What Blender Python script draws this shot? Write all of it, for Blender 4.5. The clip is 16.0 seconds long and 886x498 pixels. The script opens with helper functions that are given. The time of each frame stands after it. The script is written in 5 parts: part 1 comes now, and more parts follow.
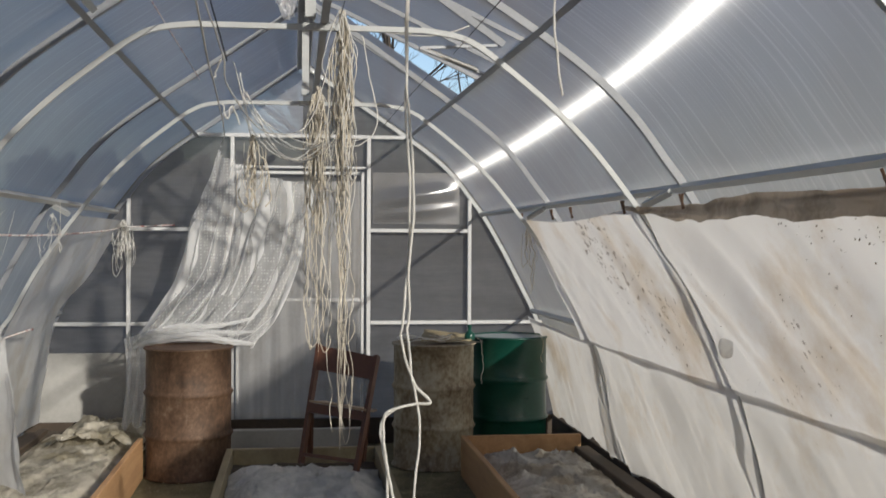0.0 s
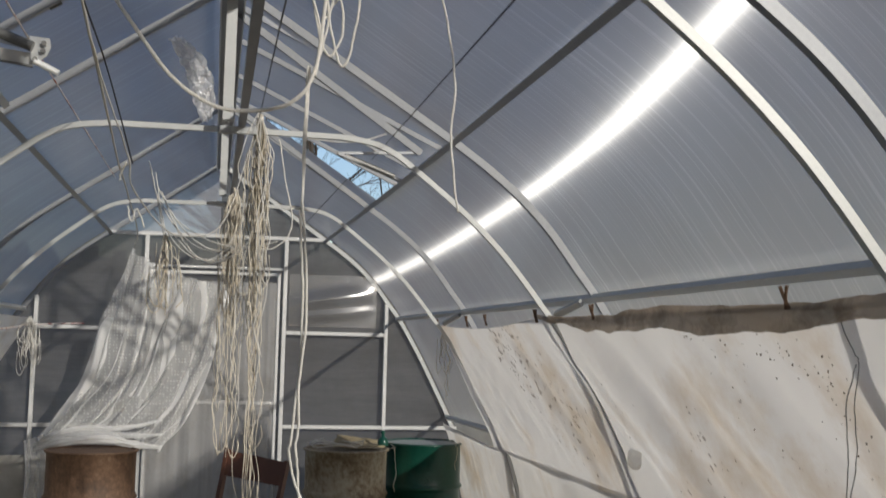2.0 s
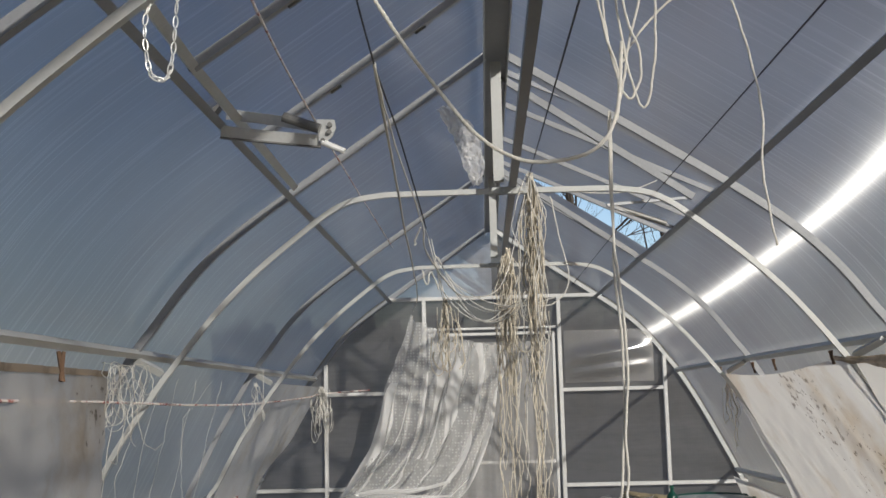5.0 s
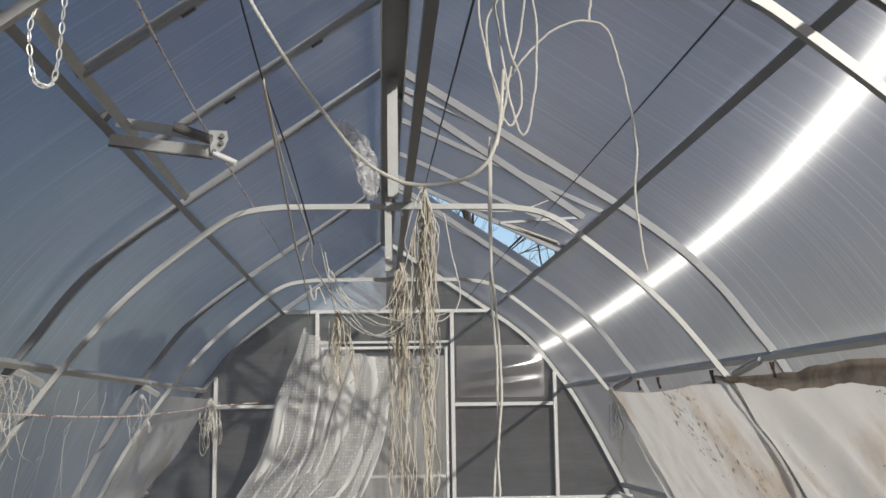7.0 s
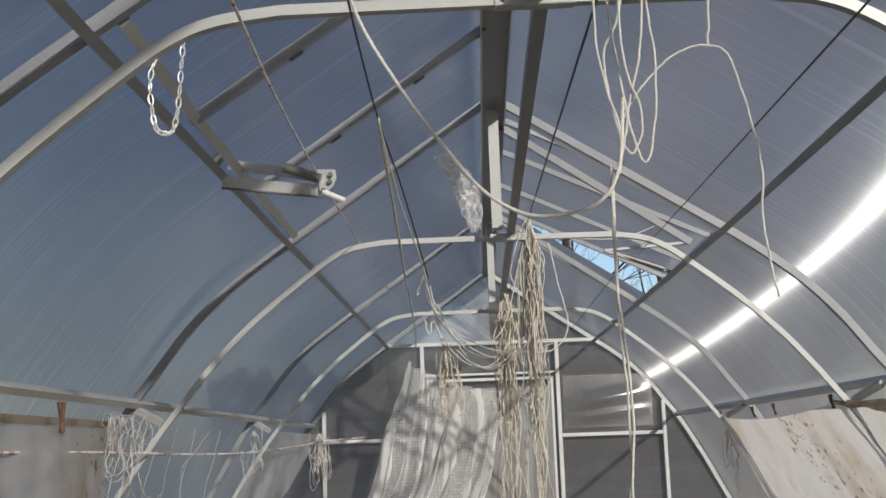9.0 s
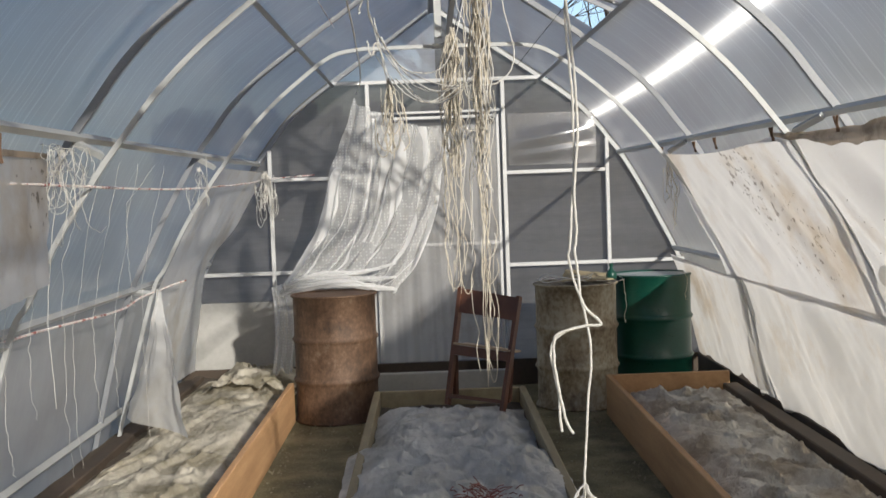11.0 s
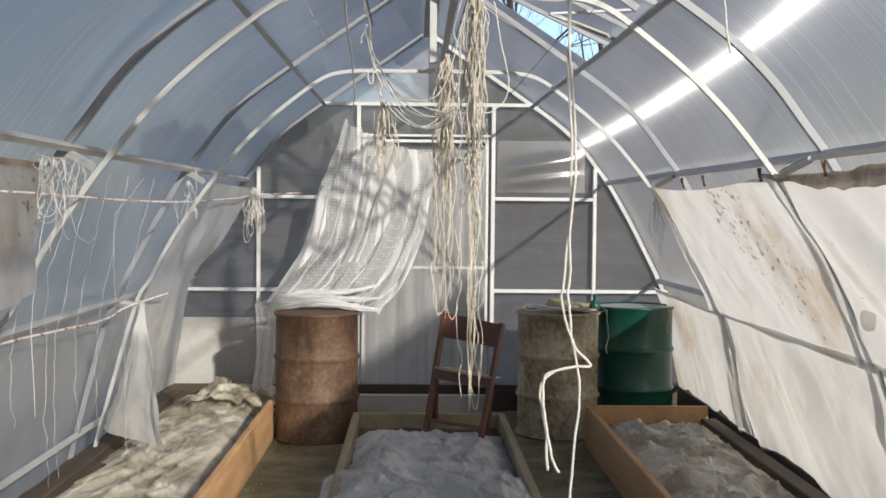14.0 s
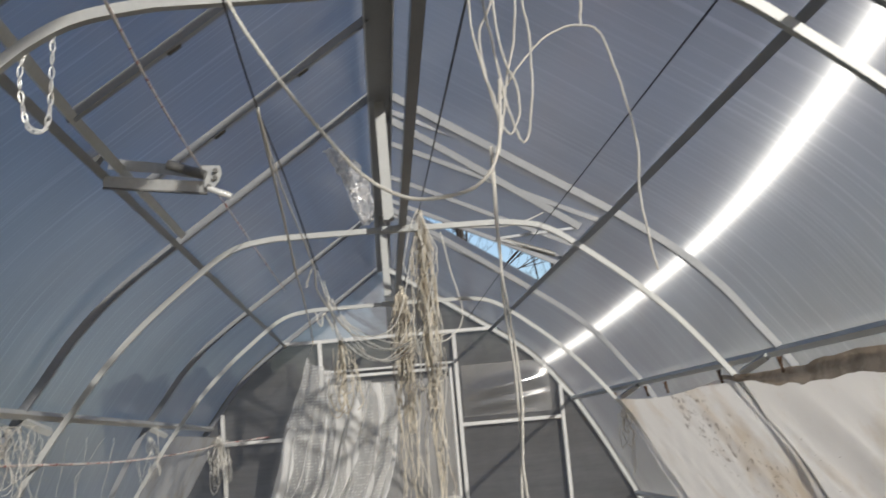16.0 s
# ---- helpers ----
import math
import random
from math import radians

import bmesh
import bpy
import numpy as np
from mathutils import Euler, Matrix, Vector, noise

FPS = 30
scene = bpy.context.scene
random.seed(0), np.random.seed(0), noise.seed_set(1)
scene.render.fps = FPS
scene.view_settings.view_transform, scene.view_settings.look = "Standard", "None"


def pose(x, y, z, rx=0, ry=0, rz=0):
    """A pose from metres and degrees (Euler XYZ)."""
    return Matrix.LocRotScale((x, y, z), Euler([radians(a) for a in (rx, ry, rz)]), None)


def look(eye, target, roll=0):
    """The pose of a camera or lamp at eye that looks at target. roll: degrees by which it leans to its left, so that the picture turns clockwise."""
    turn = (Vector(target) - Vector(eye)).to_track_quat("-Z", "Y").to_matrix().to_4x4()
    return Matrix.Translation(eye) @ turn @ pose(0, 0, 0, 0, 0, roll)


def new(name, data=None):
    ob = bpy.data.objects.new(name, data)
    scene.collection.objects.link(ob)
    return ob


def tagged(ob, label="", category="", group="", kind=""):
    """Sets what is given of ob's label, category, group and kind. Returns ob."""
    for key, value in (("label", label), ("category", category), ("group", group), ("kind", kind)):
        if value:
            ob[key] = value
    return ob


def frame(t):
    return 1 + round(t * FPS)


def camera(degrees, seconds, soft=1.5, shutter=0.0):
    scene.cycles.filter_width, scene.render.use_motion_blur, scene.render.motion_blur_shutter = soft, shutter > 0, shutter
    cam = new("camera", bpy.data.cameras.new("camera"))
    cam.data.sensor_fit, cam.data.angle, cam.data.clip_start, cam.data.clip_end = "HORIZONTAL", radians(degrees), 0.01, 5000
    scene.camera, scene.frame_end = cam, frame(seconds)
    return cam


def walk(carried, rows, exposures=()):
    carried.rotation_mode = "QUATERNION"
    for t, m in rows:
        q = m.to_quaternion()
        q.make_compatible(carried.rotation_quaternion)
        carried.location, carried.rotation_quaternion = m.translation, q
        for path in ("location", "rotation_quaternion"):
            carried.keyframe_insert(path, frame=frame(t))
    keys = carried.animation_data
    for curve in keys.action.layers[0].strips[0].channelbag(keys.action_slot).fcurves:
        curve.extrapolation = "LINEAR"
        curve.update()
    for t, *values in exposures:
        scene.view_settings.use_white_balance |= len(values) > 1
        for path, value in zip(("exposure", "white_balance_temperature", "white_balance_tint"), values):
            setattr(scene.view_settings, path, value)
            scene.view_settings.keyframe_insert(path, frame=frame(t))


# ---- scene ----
cam = camera(43.945, 16.0, shutter=0.4)
PATH = [
    (0, pose(-0.0506, 0.0361, 1.5620, 89.630, -0.240, -7.622)),
    (0.5, pose(-0.0282, 0.0376, 1.5668, 91.605, -0.250, -8.229)),
    (1, pose(-0.0195, 0.0431, 1.5688, 92.226, 0.123, -8.833)),
    (1.5, pose(-0.0238, 0.0349, 1.5715, 93.256, -0.983, -11.845)),
    (2, pose(-0.0200, 0.0337, 1.5758, 95.044, -1.346, -11.786)),
    (2.5, pose(-0.0259, 0.0315, 1.5885, 97.918, -0.966, -7.263)),
    (3, pose(-0.0535, 0.0346, 1.5885, 98.013, -1.050, -1.593)),
    (3.5, pose(-0.0635, 0.0427, 1.5832, 96.466, -0.082, -0.029)),
    (3.7, pose(-0.0680, 0.0482, 1.5777, 95.924, -0.116, 0.729)),
    (5.8, pose(-0.0764, 0.0499, 1.5652, 99.005, 2.037, 2.028)),
    (6, pose(-0.0715, 0.0497, 1.5672, 98.979, 2.226, 1.729)),
    (6.5, pose(-0.0701, 0.0524, 1.5682, 98.867, 1.371, -0.492)),
    (7, pose(-0.0552, 0.0346, 1.5724, 98.574, 0.830, -3.249)),
    (7.5, pose(-0.0628, 0.0246, 1.5754, 98.714, 0.380, -3.333)),
    (8, pose(-0.0671, 0.0156, 1.5796, 100.400, 1.065, -2.112)),
    (8.5, pose(-0.0690, 0.0190, 1.5791, 100.695, 1.323, -1.656)),
    (9, pose(-0.0868, 0.0295, 1.5737, 100.317, 1.840, 2.060)),
    (9.5, pose(-0.0823, 0.0403, 1.5589, 98.805, 1.521, 2.301)),
    (10, pose(-0.0818, 0.0577, 1.5396, 90.615, 1.326, -0.245)),
    (10.2, pose(-0.0812, 0.0609, 1.5343, 89.513, 2.296, -0.844)),
    (12.3, pose(-0.0901, 0.0587, 1.5411, 84.277, 1.472, -0.540)),
    (12.5, pose(-0.0848, 0.0554, 1.5423, 85.019, 1.673, -0.916)),
    (13, pose(-0.0729, 0.0415, 1.5466, 86.455, 0.570, -2.021)),
    (13.5, pose(-0.0875, 0.0393, 1.5531, 88.012, -1.145, -3.036)),
    (14, pose(-0.0978, 0.0443, 1.5525, 88.005, -0.517, -1.467)),
    (14.5, pose(-0.0917, 0.0452, 1.5667, 91.170, -0.210, -0.489)),
    (15, pose(-0.0802, 0.0404, 1.5605, 94.841, -0.376, 0.609)),
    (15.5, pose(-0.0735, 0.0384, 1.5617, 97.611, 3.154, 0.383)),
    (16, pose(-0.0729, 0.0367, 1.5625, 99.751, 4.985, -2.896)),
]
EXPOSURES = [(0.0, 0.75), (0.5, 0.67), (1.5, 0.57), (2.5, 0.53), (3.5, 0.63), (6.0, 0.67), (9.5, 0.73), (10.2, 0.88), (12.3, 1.28), (14.0, 1.24), (15.0, 1.0), (15.5, 0.8), (16.0, 0.7)]
walk(cam, PATH, EXPOSURES)

# ---- light ----
SUN_DIR = Vector((0.446, -0.834, 0.325)).normalized()
world = bpy.data.worlds.new("sky")
scene.world = world
world.use_nodes = True
wn = world.node_tree.nodes
sky = wn.new("ShaderNodeTexSky")
sky.sky_type = "NISHITA"
sky.sun_disc = False
sky.sun_elevation = math.asin(SUN_DIR.z)
sky.sun_rotation = radians(151.9)
wn["Background"].inputs["Strength"].default_value = 0.11
# thin broken cloud over the blue
cloud_at = wn.new("ShaderNodeTexCoord")
cloud = wn.new("ShaderNodeTexNoise")
cloud.inputs["Scale"].default_value = 3.2
cloud.inputs["Detail"].default_value = 5.0
cloud.inputs["Roughness"].default_value = 0.55
cloud_ramp = wn.new("ShaderNodeValToRGB")
cloud_ramp.color_ramp.elements[0].position, cloud_ramp.color_ramp.elements[0].color = 0.36, (0.22, 0.36, 0.66, 1)
cloud_ramp.color_ramp.elements[1].position, cloud_ramp.color_ramp.elements[1].color = 0.72, (0.98, 0.95, 0.92, 1)
veil = wn.new("ShaderNodeMix")
veil.data_type, veil.blend_type, veil.clamp_factor = "RGBA", "MULTIPLY", False
veil.inputs[0].default_value = 1.0
wl = world.node_tree.links
wl.new(cloud_at.outputs["Generated"], cloud.inputs["Vector"])
# the cloud thickens towards the horizon
sky_parts = wn.new("ShaderNodeSeparateXYZ")
low_cloud = wn.new("ShaderNodeMath")
low_cloud.operation = "MULTIPLY_ADD"
low_cloud.inputs[1].default_value, low_cloud.inputs[2].default_value = -0.75, 0.25
cloud_sum = wn.new("ShaderNodeMath")
cloud_sum.operation = "ADD"
wl.new(cloud_at.outputs["Generated"], sky_parts.inputs[0])
wl.new(sky_parts.outputs["Z"], low_cloud.inputs[0])
wl.new(low_cloud.outputs[0], cloud_sum.inputs[0])
wl.new(cloud.outputs["Fac"], cloud_sum.inputs[1])
wl.new(cloud_sum.outputs[0], cloud_ramp.inputs["Fac"])
wl.new(sky.outputs["Color"], veil.inputs[6])
wl.new(cloud_ramp.outputs["Color"], veil.inputs[7])
wl.new(veil.outputs[2], wn["Background"].inputs["Color"])
sun_data = bpy.data.lights.new("sun", "SUN")
sun_data.energy = 1.9
sun_data.angle = radians(1.2)
sun_data.color = (1.0, 0.95, 0.87)
sun = new("sun", sun_data)
sun.matrix_world = look(SUN_DIR * 30, (0, 0, 0))

# ---- plan: one half of the arch in section (out from the ridge, up) ----
PROFILE = [(0.0, 2.95), (0.83, 2.38), (0.965, 2.285), (1.10, 2.175), (1.225, 2.045), (1.335, 1.90), (1.435, 1.765), (1.59, 1.50),
           (1.72, 1.25), (1.83, 1.03), (1.905, 0.83), (2.055, 0.25), (2.10, 0.06)]
RIBS = (-2.42, -0.22, 1.98, 4.18, 6.38)
END, BACK = 8.58, -2.42


def smooth(pts, n=4):
    """Catmull-Rom through the points."""
    pts = [Vector(p) for p in pts]
    out = []
    for k in range(len(pts) - 1):
        a, b, c, d = pts[max(k - 1, 0)], pts[k], pts[k + 1], pts[min(k + 2, len(pts) - 1)]
        for j in range(n):
            t = j / n
            out.append(0.5 * (2 * b + (c - a) * t + (2 * a - 5 * b + 4 * c - d) * t * t + (3 * b - a - 3 * c + d) * t ** 3))
    out.append(pts[-1])
    return out


ARC = [Vector(PROFILE[0])] + [Vector(p) for p in smooth(PROFILE[1:], 4)]


def arc_x(z):
    """Half width of the arch at height z."""
    for a, b in zip(ARC, ARC[1:]):
        if b.y <= z <= a.y:
            return a.x + (b.x - a.x) * (a.y - z) / (a.y - b.y)
    return ARC[-1].x if z < 1 else 0.0


def flare(x, y):
    """How far the frame has spread sideways on the sunny side, away from the end wall."""
    return 0.06 * min(1.0, max(0.0, (8.58 - y) / 4.4)) * min(1.0, max(0.0, x / 0.8))


def offset_arc(pts, d):
    """The section moved outward by d."""
    out = []
    for k, p in enumerate(pts):
        a, b = pts[max(k - 1, 0)], pts[min(k + 1, len(pts) - 1)]
        t = (b - a).normalized()
        out.append(p + Vector((-t.y, t.x)) * d)
    return out


# ---- materials ----
def material(name):
    m = bpy.data.materials.new(name)
    m.use_nodes = True
    nt = m.node_tree
    return m, nt, nt.nodes["Principled BSDF"]


def node(nt, kind, **inputs):
    n = nt.nodes.new(kind)
    for k, v in inputs.items():
        n.inputs[k.replace("_", " ")].default_value = v
    return n


def coords(nt, scale=(1, 1, 1)):
    tc = nt.nodes.new("ShaderNodeTexCoord")
    mp = nt.nodes.new("ShaderNodeMapping")
    mp.inputs["Scale"].default_value = scale
    nt.links.new(tc.outputs["Object"], mp.inputs["Vector"])
    return mp.outputs["Vector"]


def mottled(name, stops, scale=6.0, fine=60.0, rough=(0.5, 0.8), metal=0.0, bump=0.2, stretch=(1, 1, 1), mix=0.35):
    """A surface of two scales of stains and grain. stops: (place, colour) along a ramp."""
    m, nt, bsdf = material(name)
    v = coords(nt, stretch)
    big = node(nt, "ShaderNodeTexNoise", Scale=scale, Detail=5.0, Roughness=0.6)
    small = node(nt, "ShaderNodeTexNoise", Scale=fine, Detail=4.0, Roughness=0.65)
    for n in (big, small):
        nt.links.new(v, n.inputs["Vector"])
    blend = node(nt, "ShaderNodeMix")
    blend.inputs[0].default_value = mix
    nt.links.new(big.outputs["Fac"], blend.inputs[2])
    nt.links.new(small.outputs["Fac"], blend.inputs[3])
    ramp = nt.nodes.new("ShaderNodeValToRGB")
    while len(ramp.color_ramp.elements) < len(stops):
        ramp.color_ramp.elements.new(0.5)
    for e, (p, c) in zip(ramp.color_ramp.elements, stops):
        e.position, e.color = p, (*c, 1)
    nt.links.new(blend.outputs[0], ramp.inputs["Fac"])
    nt.links.new(ramp.outputs["Color"], bsdf.inputs["Base Color"])
    rr = node(nt, "ShaderNodeMapRange")
    rr.inputs[3].default_value, rr.inputs[4].default_value = rough
    nt.links.new(blend.outputs[0], rr.inputs[0])
    nt.links.new(rr.outputs[0], bsdf.inputs["Roughness"])
    bsdf.inputs["Metallic"].default_value = metal
    bp = node(nt, "ShaderNodeBump", Strength=bump, Distance=0.01)
    nt.links.new(blend.outputs[0], bp.inputs["Height"])
    nt.links.new(bp.outputs["Normal"], bsdf.inputs["Normal"])
    return m


def fluted_sheet(name, haze, streak, through_colour, along, body=0.34):
    """Twin-wall sheet: lets light through, with a little haze; its flutes run in the section (or upright) and draw the sun out across them."""
    m, nt, bsdf = material(name)
    nt.nodes.remove(bsdf)
    out = nt.nodes["Material Output"]
    v = coords(nt)
    dirt = node(nt, "ShaderNodeTexNoise", Scale=1.7, Detail=6.0, Roughness=0.62)
    nt.links.new(v, dirt.inputs["Vector"])
    dramp = node(nt, "ShaderNodeMapRange")
    dramp.inputs[1].default_value, dramp.inputs[2].default_value = 0.3, 0.75
    dramp.inputs[3].default_value, dramp.inputs[4].default_value = 1.12, 0.5
    nt.links.new(dirt.outputs["Fac"], dramp.inputs[0])
    wave = nt.nodes.new("ShaderNodeTexWave")
    wave.bands_direction = along
    wave.inputs["Scale"].default_value = 16.0
    wave.inputs["Distortion"].default_value = 0.0
    nt.links.new(v, wave.inputs["Vector"])
    rib = node(nt, "ShaderNodeMapRange")
    rib.inputs[3].default_value, rib.inputs[4].default_value = 0.96, 1.0
    nt.links.new(wave.outputs["Fac"], rib.inputs[0])
    runs = node(nt, "ShaderNodeTexNoise", Scale=1.0, Detail=5.0, Roughness=0.75)
    nt.links.new(coords(nt, (0.6, 11, 0.6) if along == "Y" else (0.8, 1, 9)), runs.inputs["Vector"])
    run_r = node(nt, "ShaderNodeMapRange")
    run_r.inputs[1].default_value, run_r.inputs[2].default_value = 0.3, 0.7
    run_r.inputs[3].default_value, run_r.inputs[4].default_value = (0.95, 1.05) if along == "Y" else (0.78, 1.2)
    nt.links.new(runs.outputs["Fac"], run_r.inputs[0])
    mul0 = nt.nodes.new("ShaderNodeMath")
    mul0.operation = "MULTIPLY"
    nt.links.new(dramp.outputs[0], mul0.inputs[0])
    nt.links.new(run_r.outputs[0], mul0.inputs[1])
    mul = nt.nodes.new("ShaderNodeMath")
    mul.operation = "MULTIPLY"
    nt.links.new(mul0.outputs[0], mul.inputs[0])
    nt.links.new(rib.outputs[0], mul.inputs[1])
    tint = nt.nodes.new("ShaderNodeMix")
    tint.data_type = "RGBA"
    tint.inputs[6].default_value = (0, 0, 0, 1)
    tint.inputs[7].default_value = (*through_colour, 1)
    nt.links.new(mul.outputs[0], tint.inputs[0])
    clear_n = nt.nodes.new("ShaderNodeBsdfTransparent")
    nt.links.new(tint.outputs[2], clear_n.inputs["Color"])
    haze_n = nt.nodes.new("ShaderNodeBsdfTranslucent")
    nt.links.new(tint.outputs[2], haze_n.inputs["Color"])
    diff_n = node(nt, "ShaderNodeBsdfDiffuse", Color=(body, body * 0.985, body * 0.97, 1))
    gloss = node(nt, "ShaderNodeBsdfGlossy", Color=(0.9, 0.9, 0.9, 1), Roughness=0.18)
    hair = nt.nodes.new("ShaderNodeBsdfHair")
    hair.component = "Transmission"
    hair.inputs["Color"].default_value = (1, 1, 1, 1)
    hair.inputs["RoughnessU"].default_value = 0.0032
    hair.inputs["RoughnessV"].default_value = 1.0
    glow = nt.nodes.new("ShaderNodeBsdfHair")
    glow.component = "Transmission"
    glow.inputs["RoughnessU"].default_value = 0.03
    glow.inputs["RoughnessV"].default_value = 0.9
    lines = node(nt, "ShaderNodeTexNoise", Scale=1.0, Detail=3.0, Roughness=0.8)
    nt.links.new(coords(nt, (0.5, 60, 0.5) if along == "Y" else (60, 0.5, 0.5)), lines.inputs["Vector"])
    lines_r = node(nt, "ShaderNodeMapRange")
    lines_r.inputs[1].default_value, lines_r.inputs[2].default_value = 0.53, 0.68
    lines_r.inputs[3].default_value, lines_r.inputs[4].default_value = 0.22, 1.0
    nt.links.new(lines.outputs["Fac"], lines_r.inputs[0])
    nt.links.new(lines_r.outputs[0], glow.inputs["Color"])
    geo = nt.nodes.new("ShaderNodeNewGeometry")
    cross = nt.nodes.new("ShaderNodeVectorMath")
    cross.operation = "CROSS_PRODUCT"
    cross.inputs[1].default_value = (0, 1, 0) if along == "Y" else (1, 0, 0)
    ripple = node(nt, "ShaderNodeTexNoise", Scale=2.2, Detail=6.0, Roughness=0.7)
    nt.links.new(v, ripple.inputs["Vector"])
    bend = nt.nodes.new("ShaderNodeVectorMath")
    bend.operation = "MULTIPLY_ADD"
    bend.inputs[1].default_value = (0.022, 0.0, 0.022)
    nt.links.new(ripple.outputs["Color"], bend.inputs[0])
    flute = node(nt, "ShaderNodeTexNoise", Scale=1.0, Detail=4.0, Roughness=0.8)
    nt.links.new(coords(nt, (0.4, 45, 0.4) if along == "Y" else (45, 0.4, 0.4)), flute.inputs["Vector"])
    flute_bend = nt.nodes.new("ShaderNodeVectorMath")
    flute_bend.operation = "MULTIPLY_ADD"
    flute_bend.inputs[1].default_value = (0.02, 0.0, 0.02)
    nt.links.new(flute.outputs["Color"], flute_bend.inputs[0])
    lift = nt.nodes.new("ShaderNodeVectorMath")
    lift.operation = "SUBTRACT"
    lift.inputs[1].default_value = (0.021, 0.0, 0.021)
    nt.links.new(geo.outputs["Normal"], lift.inputs[0])
    nt.links.new(lift.outputs["Vector"], flute_bend.inputs[2])
    nt.links.new(flute_bend.outputs["Vector"], bend.inputs[2])
    nt.links.new(bend.outputs["Vector"], cross.inputs[0])
    nt.links.new(cross.outputs["Vector"], hair.inputs["Tangent"])
    nt.links.new(cross.outputs["Vector"], glow.inputs["Tangent"])
    mirror = nt.nodes.new("ShaderNodeBsdfHair")
    mirror.component = "Reflection"
    mirror.inputs["RoughnessU"].default_value = 0.0032
    mirror.inputs["RoughnessV"].default_value = 1.0
    nt.links.new(cross.outputs["Vector"], mirror.inputs["Tangent"])
    core = node(nt, "ShaderNodeMixShader", Fac=0.4)
    nt.links.new(hair.outputs[0], core.inputs[1])
    nt.links.new(mirror.outputs[0], core.inputs[2])
    rays = node(nt, "ShaderNodeMixShader", Fac=0.30)
    nt.links.new(core.outputs[0], rays.inputs[1])
    nt.links.new(glow.outputs[0], rays.inputs[2])
    soft = node(nt, "ShaderNodeMixShader", Fac=0.55)
    nt.links.new(haze_n.outputs[0], soft.inputs[1])
    nt.links.new(diff_n.outputs[0], soft.inputs[2])
    one = node(nt, "ShaderNodeMixShader", Fac=haze)
    nt.links.new(clear_n.outputs[0], one.inputs[1])
    nt.links.new(soft.outputs[0], one.inputs[2])
    two = node(nt, "ShaderNodeMixShader", Fac=streak)
    nt.links.new(one.outputs[0], two.inputs[1])
    nt.links.new(rays.outputs[0], two.inputs[2])
    edge = node(nt, "ShaderNodeLayerWeight", Blend=0.5)
    power = nt.nodes.new("ShaderNodeMath")
    power.operation = "POWER"
    power.inputs[1].default_value = 4.0
    nt.links.new(edge.outputs["Facing"], power.inputs[0])
    fres = node(nt, "ShaderNodeMapRange")
    fres.inputs[3].default_value, fres.inputs[4].default_value = 0.03, 0.45
    nt.links.new(power.outputs[0], fres.inputs[0])
    three = nt.nodes.new("ShaderNodeMixShader")
    nt.links.new(fres.outputs[0], three.inputs[0])
    nt.links.new(two.outputs[0], three.inputs[1])
    nt.links.new(gloss.outputs[0], three.inputs[2])
    nt.links.new(three.outputs[0], out.inputs["Surface"])
    return m


